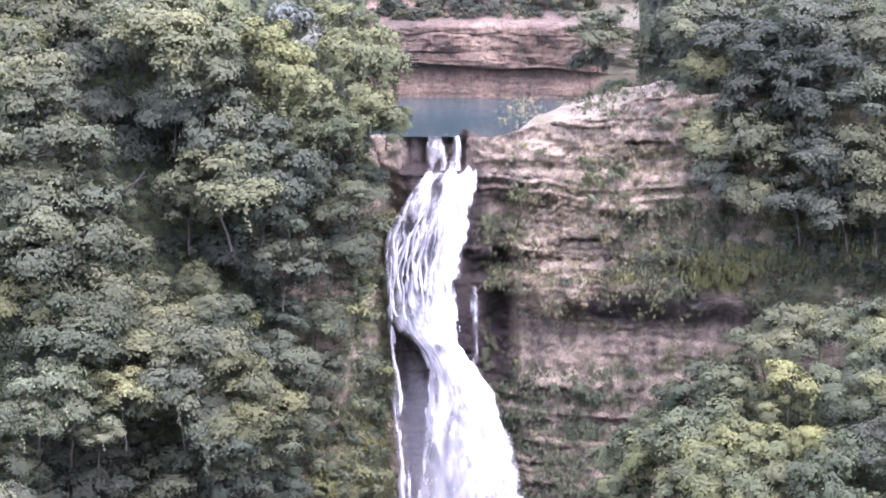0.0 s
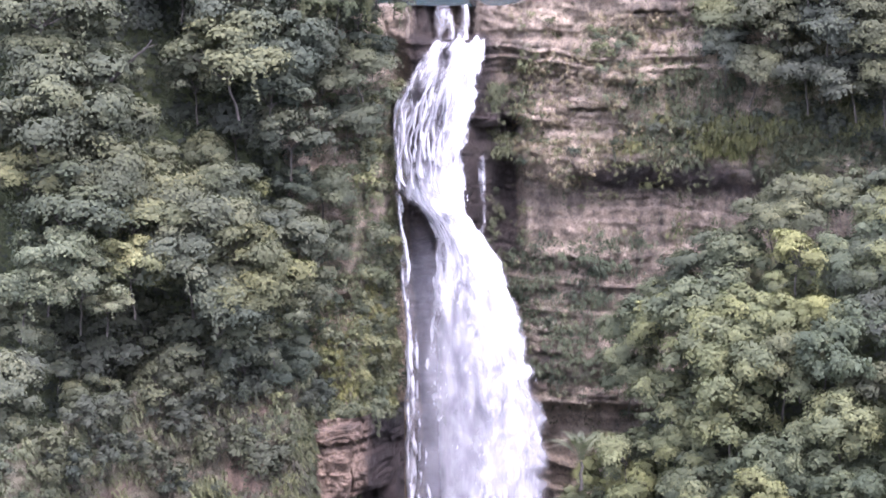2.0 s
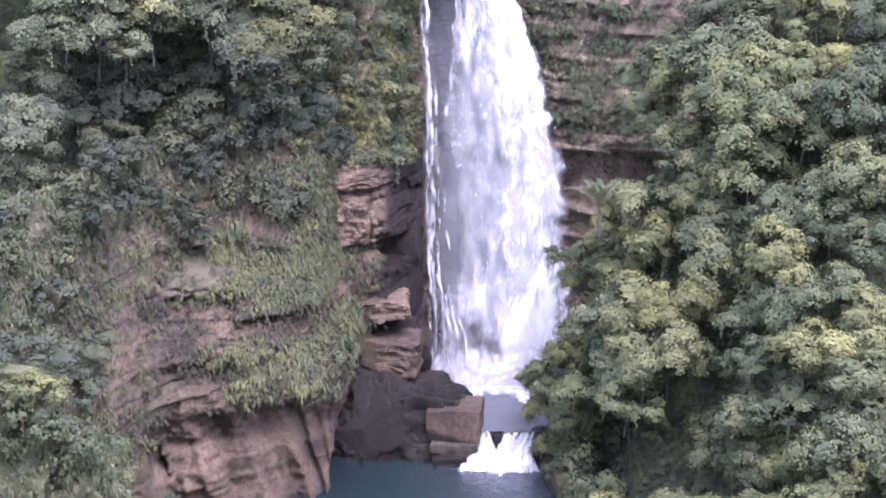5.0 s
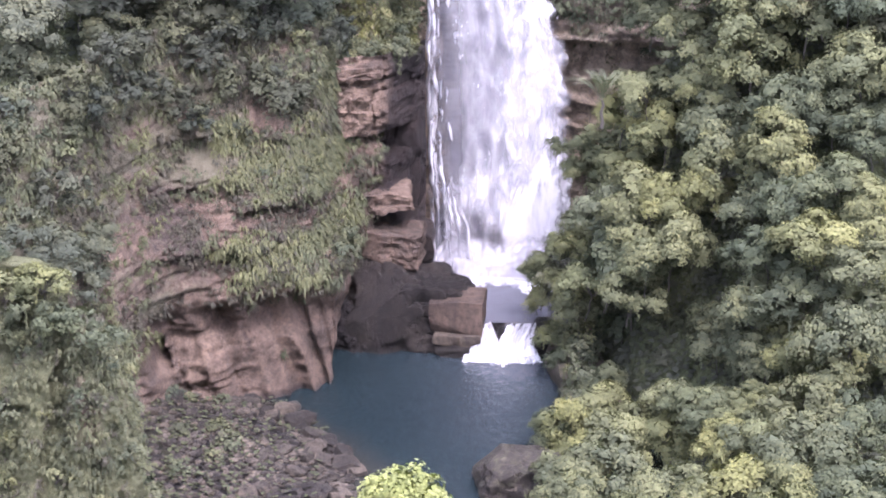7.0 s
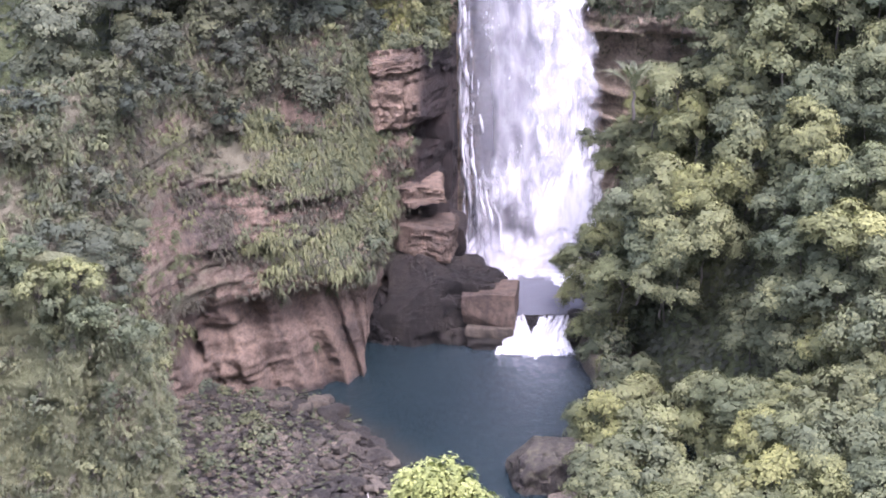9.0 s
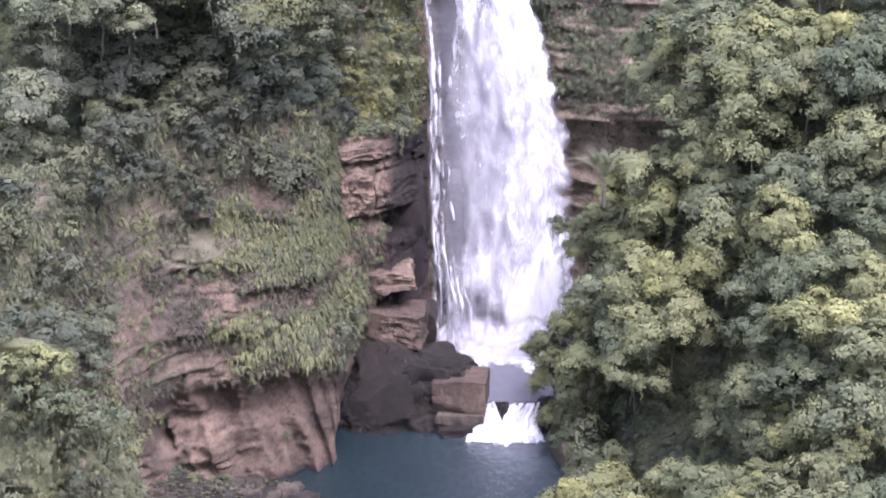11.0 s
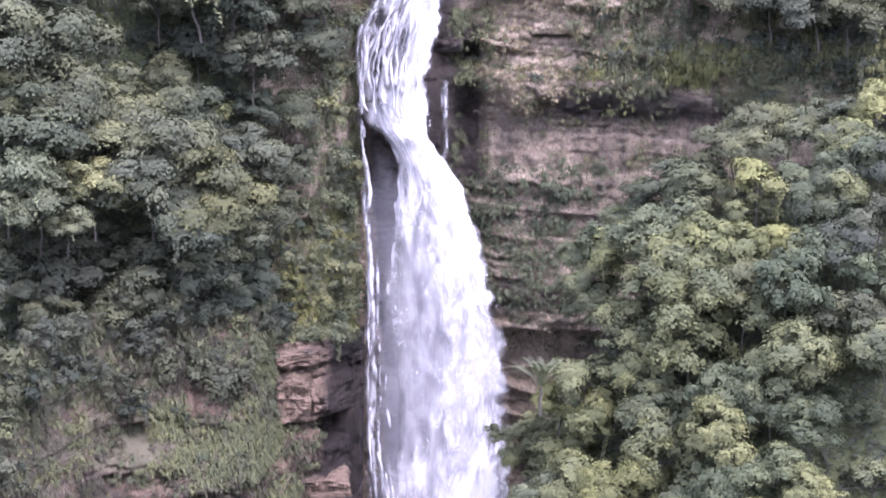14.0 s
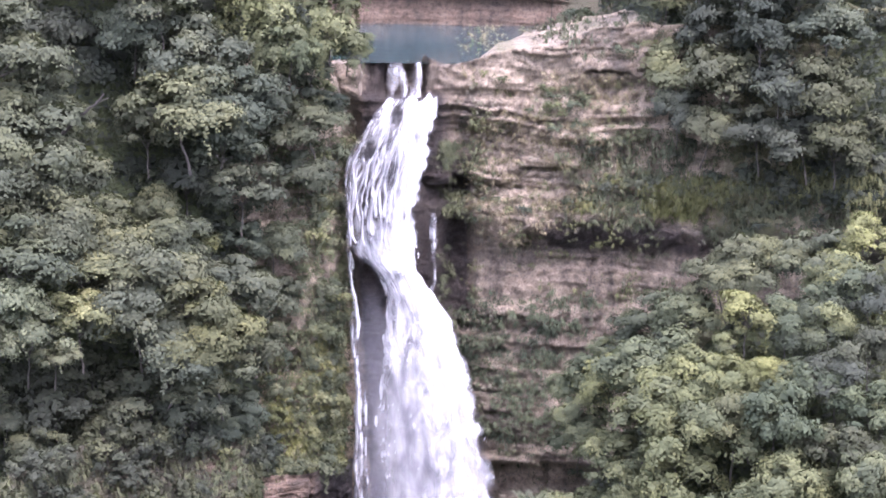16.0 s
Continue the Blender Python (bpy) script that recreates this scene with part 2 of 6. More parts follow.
def water_material():
    """Falling white water: torn, stretched along the fall, clear between the strands."""
    m, nodes, links, bsdf = material("white_water")
    uv = nodes.new("ShaderNodeAttribute")
    uv.attribute_name = "flow"
    layers = []
    for scale, stretch, detail, twist in ((1.0, (1.0, 0.2, 1), 5, 0.9), (1.0, (4.2, 0.5, 1), 4, 0.5), (1.0, (0.75, 0.3, 1), 5, 1.5)):
        t, mp = nodes.new("ShaderNodeTexNoise"), nodes.new("ShaderNodeVectorMath")
        mp.operation = "MULTIPLY"
        mp.inputs[1].default_value = stretch
        t.inputs["Scale"].default_value, t.inputs["Detail"].default_value, t.inputs["Roughness"].default_value = scale, detail, 0.54
        t.inputs["Distortion"].default_value = twist
        links.new(uv.outputs["Vector"], mp.inputs[0])
        links.new(mp.outputs[0], t.inputs["Vector"])
        layers.append(t.outputs[0])
    blend = mix(nodes, links, 0.5, mix(nodes, links, 0.25, layers[0], layers[1]), layers[2])
    dens = maths(nodes, links, "ADD", blend, attr(nodes, "dense"))
    cover = ramp(nodes, [(0.41, (0, 0, 0)), (0.64, (1, 1, 1))])
    links.new(dens, cover.inputs[0])
    body = nodes.new("ShaderNodeBsdfDiffuse")
    # the ramp paints lavender shade between bright plumes, by noise and density
    tone = ramp(nodes, [(0.38, (0.25, 0.248, 0.276)), (0.5, (0.45, 0.448, 0.468)), (0.63, (0.72, 0.72, 0.73))])
    lit = maths(nodes, links, "MULTIPLY_ADD", attr(nodes, "dense"), 0.34)
    links.new(blend, lit.node.inputs[2])
    links.new(lit, tone.inputs[0])
    links.new(tone.outputs[0], body.inputs[0])
    glow = nodes.new("ShaderNodeBsdfTranslucent")
    glow.inputs[0].default_value = (0.6, 0.6, 0.63, 1)
    both, clear, pick = nodes.new("ShaderNodeMixShader"), nodes.new("ShaderNodeBsdfTransparent"), nodes.new("ShaderNodeMixShader")
    both.inputs[0].default_value = 0.3
    links.new(body.outputs[0], both.inputs[1])
    links.new(glow.outputs[0], both.inputs[2])
    links.new(maths(nodes, links, "MAXIMUM", cover.outputs[0], attr(nodes, "veil")), pick.inputs[0])
    links.new(clear.outputs[0], pick.inputs[1])
    links.new(both.outputs[0], pick.inputs[2])
    links.new(pick.outputs[0], nodes["Material Output"].inputs["Surface"])
    return m


WHITE_WATER = water_material()
m, nodes, links, bsdf = material("foam")
bsdf.inputs["Base Color"].default_value = (0.78, 0.78, 0.81, 1)
bsdf.inputs["Roughness"].default_value = 0.7
FOAM = m

# ---- rock faces ----


def strata(x, z, seed, thin=0.3, thick=1.5):
    """How far layered, jointed rock stands out of a face at x, z."""
    rng = np.random.default_rng(seed)
    th = thin + (thick - thin) * rng.random(160) ** 1.6
    edges, offs = np.cumsum(th) - 10, rng.uniform(-0.5, 0.5, 162)
    zz = z + 1.1 * fbm(x * 0.09, z * 0.06, 4, seed) + 0.03 * x + 0.12 * vnoise(x * 0.9, z * 0.4, seed + 3)
    k = np.clip(np.searchsorted(edges, zz), 1, 159)
    near = np.minimum(zz - edges[k - 1], edges[k] - zz)
    width = 1.0 + 4.5 * lattice(k, k * 0, seed + 5)
    bx = x / width + 7 * lattice(k, k * 0, seed + 6) + 0.5 * vnoise(x * 0.5, z * 0.8, seed + 8)
    bi = np.floor(bx)
    side = np.minimum(bx - bi, 1 - (bx - bi)) * width
    show = smooth(-0.2, 0.35, fbm(x * 0.14, z * 0.3, 3, seed + 12))
    off = (offs[k] + 0.7 * (lattice(k, bi, seed + 7) - 0.5)) * (0.35 + 0.65 * show)
    off = off - (0.3 + 0.7 * show) * (0.36 * np.exp(-((near / 0.1) ** 2)) + 0.22 * np.exp(-((side / 0.08) ** 2)))
    crag = 1 - np.abs(fbm(x * 0.22, z * 0.3, 4, seed + 15)) * 2.2
    chips = np.abs(fbm(x * 0.8, z * 1.0, 5, seed + 19, 0.7)) - 0.6 * np.abs(fbm(x * 0.5 + 9, z * 0.35, 4, seed + 23, 0.6))
    lump = fbm(x * 0.33, z * 0.33, 6, seed + 9, 0.62)
    facet = np.floor(lump * 7 + 0.4 * vnoise(x * 1.7, z * 1.7, seed + 31)) / 7
    return 1.15 * off + 0.35 * lump + 0.7 * facet + 0.3 * (crag - 0.5) + 0.62 * chips


# cracks along the bedding of the great wall: from x, to x, height, depth
CRACKS = [(9.6, 13.2, 43.1, 1.2), (14.6, 17.2, 50.7, 1.4), (5.5, 9.0, 41.6, 0.7), (12.5, 16.0, 45.2, 0.7), (4.5, 8.5, 46.7, 0.5), (6.6, 9.8, 31.3, 1.0), (5.8, 8.2, 28.6, 0.6), (5.6, 8.0, 26.9, 0.6), (6.0, 8.5, 25.4, 0.6), (6.2, 8.6, 23.8, 0.6), (9.0, 12.5, 53.2, 0.6)]


def cliff_depth(x, z):
    """Distance of the great wall from the lookout, at x and height z."""
    y = 196.0 - 0.10 * np.maximum(x - 4, 0) - 0.12 * np.maximum(x - 18, 0)
    y = y - (3.4 * smooth(-4.2, -5.3, x) + 4.6 * smooth(-5.0, -8.0, x)) * smooth(56, 47, z)
    # the upper third stands out over the wall below, to the right of the fall
    right = smooth(4.5, 7, x)
    wave = z + 2.2 * fbm(x * 0.3, 0.12 * z, 4, 14)
    y = y - 1.3 * right * smooth(36.7, 38.3, wave) + 0.9 * right * smooth(46.0, 50.5, z)
    # the uppermost bed overhangs, and thin cracks run along the bedding
    sag = z + 0.25 * fbm(x * 0.4, 0.2 * z, 3, 18)
    y = y - 0.5 * smooth(3, 4.5, x) * smooth(49.0, 49.25, sag - 0.1 * np.maximum(x - 9, 0))
    for x0, x1, zc, deep in CRACKS:
        y = y + deep * bump(x, (x0 + x1) / 2, (x1 - x0) / 2, 0.6) * bump(sag, zc, 0.09, 0.12) - 0.35 * deep * bump(x, (x0 + x1) / 2, (x1 - x0) / 2, 0.8) * bump(sag, zc + 0.45, 0.3, 0.25)
    # shelf with growth, and the lower overhang
    y = y - 1.0 * right * smooth(32.6, 31.6, z) - 0.9 * right * smooth(31, 22, z)
    y = y + 2.6 * smooth(2, 4, x) * smooth(19.9, 19.0, z)
    # the fall's bed: notch at the lip, a step, then a bulge
    bed = bump(x, -0.2, 2.6, 1.5)
    y = y - bed * (1.6 * smooth(48.9, 48.3, z) + 1.2 * smooth(46, 38, z)) * smooth(26, 36, z)
    y = y + 1.2 * bump(x, 0.0, 1.5, 0.35) * smooth(48.2, 48.8, z)
    # upright joints in the rock beside the lip
    for xc in (-3.6, -2.75, -1.95, 1.75):
        y = y + 0.22 * bump(x + 0.15 * vnoise(z * 0.8, 0 * z, 19), xc, 0.05, 0.14) * smooth(48.2, 48.6, z) + 0.3 * smooth(xc - 0.1, xc + 0.1, x) * smooth(48.2, 48.6, z) * (1 if xc < 0 else -1)
    # dark undercut on either side of the water
    y = y + 1.6 * bump(x, -4.9, 1.2, 0.8) * bump(z, 41.0, 1.3, 0.5)
    y = y + 1.3 * bump(x, 3.6, 1.3, 0.8) * bump(z, 41.3, 0.7, 0.4)
    y = y + 1.0 * bump(x, 4.0, 1.4, 0.6) * bump(z, 35.0, 3.6, 0.8)
    # the left side leans out towards its foot
    left = smooth(-3.5, -6, x)
    y = y - left * 0.13 * np.maximum(40 - z, 0) * smooth(16, 24, z) - left * 3.1 * smooth(24, 16, z)
    return y


def rim_height(x):
    return 51.2 + 1.25 * smooth(3.5, 10, x) + 2.1 * smooth(9, 19, x) + 2.0 * smooth(19, 40, x) + 1.5 * smooth(-4, -12, x)


def great_wall():
    xs, f = np.concatenate([np.arange(-14, 24, 0.145), np.arange(24, 44, 0.3)]), np.linspace(0, 1, 380)
    X, Fr = np.meshgrid(xs, f)
    top = rim_height(X) + 0.35 * vnoise(X * 0.6, 0, 3)
    notch = bump(X, -0.65, 0.55, 0.15) + bump(X, 0.95, 0.4, 0.15)
    top = top - 0.45 * np.clip(notch, 0, 1)
    Z = -1 + (top + 1) * Fr
    Y = cliff_depth(X, Z) - strata(X, Z, 11, 0.35, 2.2) * (0.85 - 0.35 * bump(X, 0, 2.0, 1.0) - 0.3 * smooth(5, 7, X) * bump(Z, 34.3, 2.4, 0.8) - 0.3 * smooth(4, 6, X) * bump(Z, 25.0, 5.0, 1.5))
    # over the edge and back to the upper pool
    g = np.linspace(0, 1, 90)[1:]
    XB, G = np.meshgrid(xs, g)
    y0 = Y[-1][None, :]
    YB = y0 + G * (250 - y0)
    pool = (YB - 196.5) * 0.26 + 4.2
    bank = smooth(-0.4, 2.2, XB - pool + 0.9 * fbm(XB * 0.3, YB * 0.25, 3, 4))
    zb = top[-1][None, :] + (51.9 + 0.05 * np.maximum(XB - 6, 0) - top[-1][None, :]) * smooth(0.05, 0.75, G) + 0.4 * fbm(XB * 0.3, YB * 0.16, 5, 17) + 0.12 * np.floor(4 * fbm(XB * 0.12, YB * 0.1, 4, 6))
    front = smooth(2.2, 0.3, YB - y0)
    keep = np.maximum(bank, front * (1 - np.clip(notch[-1], 0, 1)[None, :]))
    ZB = (50.55 + (zb - 50.55) * keep)
    X, Y, Z = np.vstack([X, XB]), np.vstack([Y, YB]), np.vstack([Z, ZB])
    wall = np.vstack([np.ones_like(Fr), np.zeros_like(G)])
    centre = np.where(Z > 36, 0.0, 0.0 + (36 - Z) * 0.09)
    wet = np.exp(-np.maximum(np.abs(X - centre) - 2.7 - 0.03 * (50 - Z), 0) / np.where(X < 0, 0.55, 0.9)) * wall
    wet = np.clip(wet * 1.15 * (1 - 0.4 * smooth(48.4, 49.2, Z)) + 0.85 * right_dark(X, Z) + 0.55 * bump(X, -2.8, 1.3, 0.4) * bump(Z, 49.7, 1.1, 0.4) * wall, 0, 1.2) * (1 - 0.15 * smooth(48.4, 49.2, Z))
    moss = 0.2 + 0.5 * fbm(X * 0.3, Z * 0.4, 4, 21) + 0.08 * bump(Z, 27.0, 3.5, 3) * smooth(5, 8, X)
    moss = moss + 0.1 * smooth(-3.2, -6.5, X) * smooth(42, 36, Z) + 0.5 * smooth(20, 27, X) - 0.1 * bump(Z, 45.5, 3.0, 2.0) * smooth(4, 6, X) - 0.25 * bump(Z, 34.5, 1.5, 1.0) * smooth(5, 7, X) + (0.08 + 0.3 * smooth(9, 14, X)) * (1 - wall) - 0.06
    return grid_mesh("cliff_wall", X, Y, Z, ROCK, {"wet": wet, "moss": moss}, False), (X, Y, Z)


def right_dark(x, z):
    # darker beside the fall, below the overhang and on the lower wall
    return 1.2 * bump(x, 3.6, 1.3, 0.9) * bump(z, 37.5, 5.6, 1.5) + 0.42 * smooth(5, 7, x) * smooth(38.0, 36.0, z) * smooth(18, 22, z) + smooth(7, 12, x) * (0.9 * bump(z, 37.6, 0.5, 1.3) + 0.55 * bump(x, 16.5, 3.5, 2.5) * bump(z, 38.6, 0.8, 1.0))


WALL, WALL_GRID = great_wall()
cliff_ob = structure("cliff_wall", WALL, "layered pinkish sandstone cliff, dark and wet beside the waterfall", "cliff")


def back_ledge():
    xs, f = np.arange(-16, 34, 0.25), np.linspace(0, 1, 150)
    X, Fr = np.meshgrid(xs, f)
    Z = 50 + 12 * Fr
    Y = 240 - 0.04 * X - 1.0 * smooth(54.0, 54.25, Z + 0.05 * X + 0.3 * fbm(X * 0.2, 0 * X, 2, 35)) * smooth(17, 12, X) + 7.0 * smooth(57.6, 60, Z) - 0.55 * strata(X, Z, 33, 0.5, 2.2) * (1 - 0.7 * bump(Z, 52.4, 1.4, 0.4)) - 0.2 * np.maximum(54 - Z, 0)
    Y = Y - 3.2 * smooth(14, 22, X)
    moss = 0.12 + 0.45 * fbm(X * 0.2, Z * 0.3, 4, 23) + 0.3 * smooth(58.0, 59.5, Z) + 0.7 * smooth(13, 17, X)
    return grid_mesh("back_ledge", X, Y, Z, RED_ROCK, {"wet": 0 * X, "moss": moss}, False)


structure("back_ledge", back_ledge(), "pale undercut sandstone ledge behind the upper pool", "rock ledge")


def left_foot(x):
    """Where the left cliff meets the pool."""
    return 172.3 + 0.6 * (x + 8) - 13.0 * smooth(-20.5, -29, x)


# ledges of the left cliff: from x, to x, height of the underside, depth
LEDGES = [(-22, -16, 15.4, 1.1), (-16, -11, 13.9, 1.4), (-21, -14, 11.4, 1.0), (-19, -16, 18.6, 0.8), (-24, -19, 18.4, 0.8), (-14, -10.5, 17.6, 0.9), (-17, -14.5, 12.6, 0.7)]


def left_cliff_depth(x, z):
    y = left_foot(x) + 0.58 * np.maximum(z - 9.5, 0) - 0.10 * np.maximum(z - 18, 0)
    y = y + 8.5 * smooth(-8.7, -7.7, x + 0.05 * z) * smooth(11.5, 9.5, z) + 8.0 * smooth(-11.6, -9.8, x) * smooth(9.5, 11.5, z)
    shelf_part = smooth(-7.5, -9, x)
    y = y - shelf_part * 1.2 * smooth(6.6, 8.2, z + 0.03 * (x + 15)) * smooth(14, 9, z)
    y = y - shelf_part * 0.9 * bump(z, 13.0, 0.8, 1.2) + 0.5 * bump(z, 6.0, 0.6, 1.0)
    for x0, x1, zc, deep in LEDGES:
        y = y - deep * bump(x, (x0 + x1) / 2, (x1 - x0) / 2, 1.0) * smooth(zc - 0.1, zc + 0.15, z + 0.3 * fbm(x * 0.5, z * 0.3, 3, 44)) * smooth(zc + 2.2, zc + 0.5, z)
    # angular folds in the bare wall at the water, leaning out towards its foot
    w = smooth(8.0, 6.5, z)
    u = x + 0.3 * z
    fold = np.abs((u + 40) / 3.4 - np.floor((u + 40) / 3.4) - 0.62) * 2.4 + 0.8 * np.abs(vnoise(u * 0.5, z * 0.12, 83))
    y = y + w * (fold - 1.2) + w * 1.4 * bump(u, -10.6, 0.12, 0.5) - 0.16 * np.maximum(7 - z, 0)
    return y


def left_cliff():
    xs, f = np.arange(-48, -7.0, 0.16), np.linspace(0, 1, 210)
    X, Fr = np.meshgrid(xs, f)
    top = 26 - 8.0 * smooth(-13, -5, X)
    Z = -1 + (top + 1) * Fr
    low = smooth(8, 6, Z) * smooth(-20, -15, X)
    Y = left_cliff_depth(X, Z) - strata(X, Z, 47, 0.4, 2.4) * (0.8 - 0.45 * low) * (1 - 0.7 * bump(X, -14.8, 1.0, 0.4) * bump(Z, 19.1, 0.9, 0.4))
    Y = Y + 2.6 * bump(X + 0.3 * Z + 0.4 * fbm(X, Z, 3, 48), -20.3, 0.3, 0.3) * bump(Z, 4.6, 0.7, 0.7)
    wet = np.clip(0.9 * smooth(-8.2, -5.5, X + 0.12 * (8 - Z)) + 0.5 * smooth(0.7, 0.1, Z) + 0.42 * smooth(8.5, 7.0, Z) * smooth(-0.35, 0.3, fbm(X * 0.35 + 0.1 * Z, Z * 0.16, 5, 27)), 0, 1.1)
    moss = 0.38 + 0.6 * fbm(X * 0.3, Z * 0.6, 5, 29) + 0.4 * smooth(13, 19, Z) + 0.35 * smooth(-25, -31, X) - 0.62 * smooth(7.5, 6, Z) * smooth(-25, -21, X) - 0.35 * smooth(-9, -7, X)
    moss = moss - 0.13 - 0.5 * bump(X, -14.8, 1.0, 0.4) * bump(Z, 19.1, 0.9, 0.4)
    end = smooth(-10.5, -7.6, X)
    X = X + end * (0.9 * fbm(Y * 0.35, Z * 0.5, 4, 37) + 0.5 * np.floor(3 * vnoise(Z * 0.8, Y * 0.15, 38)) / 3 - 0.27 * np.maximum(9.5 - Z, 0))
    return grid_mesh("left_cliff", X, Y, Z, RED_ROCK, {"wet": wet, "moss": moss}, False), (X, Y, Z)


LEFT_CLIFF, LEFT_GRID = left_cliff()
left_cliff_ob = structure("left_cliff", LEFT_CLIFF, "reddish sandstone cliff hung with grass and ferns above the lower pool", "cliff")

def near_wall():
    """Fern-hung buttress in front of the left cliff: a bent line in plan, leaning back as it rises."""
    line = np.array([(-48, 149), (-36, 147.5), (-31, 148.2), (-28, 145.8), (-24, 145.5), (-22.2, 146.6), (-21.4, 149.5), (-22.4, 156), (-24.2, 168)]) * 0.95
    run = np.concatenate([[0], np.cumsum(np.linalg.norm(np.diff(line, axis=0), axis=1))])
    u = np.arange(0, run[-1], 0.2)
    px_, py_ = np.interp(u, run, line[:, 0]), np.interp(u, run, line[:, 1])
    ox, oy = np.gradient(py_, u), -np.gradient(px_, u)
    U, Fr = np.meshgrid(u, np.linspace(0, 1, 110))
    top = 15.0 + 3.5 * smooth(26, 16, U) - 5.0 * smooth(25, 33, U)
    Z = -1.5 + (top + 1.5) * Fr
    fold = 1.1 * fbm(U * 0.22, Z * 0.05, 4, 87) + 0.7 * strata(U, Z, 89, 0.5, 2.2) - 0.9 * bump(U, 21.0, 0.5, 1.2) * smooth(3, 8, Z)
    out_ = fold - 0.16 * Z - 0.006 * np.maximum(Z - 6, 0) ** 2
    X, Y = px_[None, :] + ox[None, :] * out_, py_[None, :] + oy[None, :] * out_
    moss = 0.68 + 0.6 * fbm(U * 0.25, Z * 0.2, 4, 91)
    return grid_mesh("near_wall", X, Y, Z, MOSSY_ROCK, {"wet": 0 * X, "moss": moss}, False), (X, Y, Z)


NEAR_WALL, NEAR_GRID = near_wall()
structure("near_wall", NEAR_WALL, "rock buttress covered with hanging ferns beside the scree", "cliff")

# ---- hillsides ----


def left_slope_depth(x, z):
    return 182.5 + 0.32 * (z - 24) + 0.42 * np.clip(x + 9, -60, 0) + 6.0 * smooth(-14, -9, x) + 9.0 * smooth(-9.2, -7.0, x)


def left_slope():
    X, Z = np.meshgrid(np.concatenate([np.arange(-75, -10, 1.0), np.arange(-10, -6.4, 0.5)]), np.arange(17, 75, 1.0))
    Y = left_slope_depth(X, Z) + 1.2 * fbm(X * 0.15, Z * 0.15, 4, 51) + 0.8 * np.maximum(Z - 58, 0)
    return grid_mesh("hillside_left", X, Y, Z, SOIL), (X, Y, Z)


LEFT_SLOPE, LEFT_SLOPE_GRID = left_slope()
structure("hillside_left", LEFT_SLOPE, "steep forested hillside beside the waterfall", "hillside")


def crest(x):
    """Height of the wooded spur's crest."""
    return np.interp(x, [4, 7, 9, 12, 16, 20, 24, 32, 60], [-2, 3, 8, 18, 24, 30, 34, 37, 55])


def spur_depth(x, z):
    return 181 - 0.09 * (x - 6) - 0.82 * (crest(x) - z)


def right_spur():
    X, Fr = np.meshgrid(np.arange(6.2, 60, 0.8), np.linspace(0, 1, 60))
    c = crest(X)
    Z = -1.5 + (c + 1.5) * Fr
    Y = spur_depth(X, Z) + 0.8 * fbm(X * 0.2, Z * 0.2, 4, 61)
    XB, G = np.meshgrid(np.arange(6.2, 60, 0.8), np.linspace(0, 1, 12)[1:])
    YB = Y[-1][None, :] + G * (20)
    ZB = crest(XB) * (1 - 0.25 * G) - 1.5 * G
    return grid_mesh("hillside_right", np.vstack([X, XB]), np.vstack([Y, YB]), np.vstack([Z, ZB]), SOIL), (X, Y, Z)


SPUR, SPUR_GRID = right_spur()
structure("hillside_right", SPUR, "steep wooded spur beside the lower pool", "hillside")


def upper_right_depth(x, z):
    return 195.5 - 0.5 * (x - 18) + 0.28 * (z - 40)


def upper_right():
    X, Z = np.meshgrid(np.arange(16.5, 80, 0.8), np.arange(39.6, 80, 0.8))
    Y = upper_right_depth(X, Z) + 7.0 * smooth(20.5, 16.5, X) * smooth(50, 54, Z) + 1.0 * fbm(X * 0.2, Z * 0.2, 4, 71) + 0.6 * np.maximum(Z - 60, 0) + 7 * smooth(24, 17, X) * smooth(50, 46, Z) + 3 * smooth(21, 17, X) + 5 * smooth(42.5, 39.6, Z + 1.2 * fbm(X * 0.3, Z * 0.3, 3, 72))
    return grid_mesh("hillside_upper", X, Y, Z, SOIL), (X, Y, Z)


UPPER, UPPER_GRID = upper_right()
structure("hillside_upper", UPPER, "overgrown slope above the cliff", "hillside")


def valley():
    """One sheet from behind the lookout down to the pools and up over the far mountain."""
    ys = np.concatenate([np.arange(-400, 100, 10.0), np.arange(100, 260, 2.0), np.arange(260, 2600, 60.0)])
    xs = np.concatenate([np.arange(-1500, -60, 60.0), np.arange(-60, 60, 2.0), np.arange(60, 1501, 60.0)])
    X, Y = np.meshgrid(xs, ys)
    near = EYE - 1.65 - 0.62 * np.maximum(Y - 1.5, 0) - 0.0 * X
    near = np.where(Y < 1.5, EYE - 1.65 - 0.02 * np.maximum(-Y, 0), near)
    side = 0.9 * np.maximum(np.abs(X + 4) - 42, 0)
    floor = -1.6 + np.minimum(side, 60)
    Z = np.maximum(near, floor)
    far = np.where(Y > 246, 57 + 0.55 * (np.minimum(Y, 700) - 246), -1.6)
    Z = np.maximum(Z, np.where(Y > 240, far, Z)) + 0.5 * fbm(X * 0.05, Y * 0.05, 4, 81) * (np.abs(Y) > 3)
    Z = np.where((np.abs(X) < 44) & (Y > 112) & (Y < 246), np.minimum(Z, -1.2), Z)
    return grid_mesh("ground", X, Y, Z, SOIL)


structure("ground", valley(), "wooded valley floor and mountain slopes", "ground")

# ---- water ----


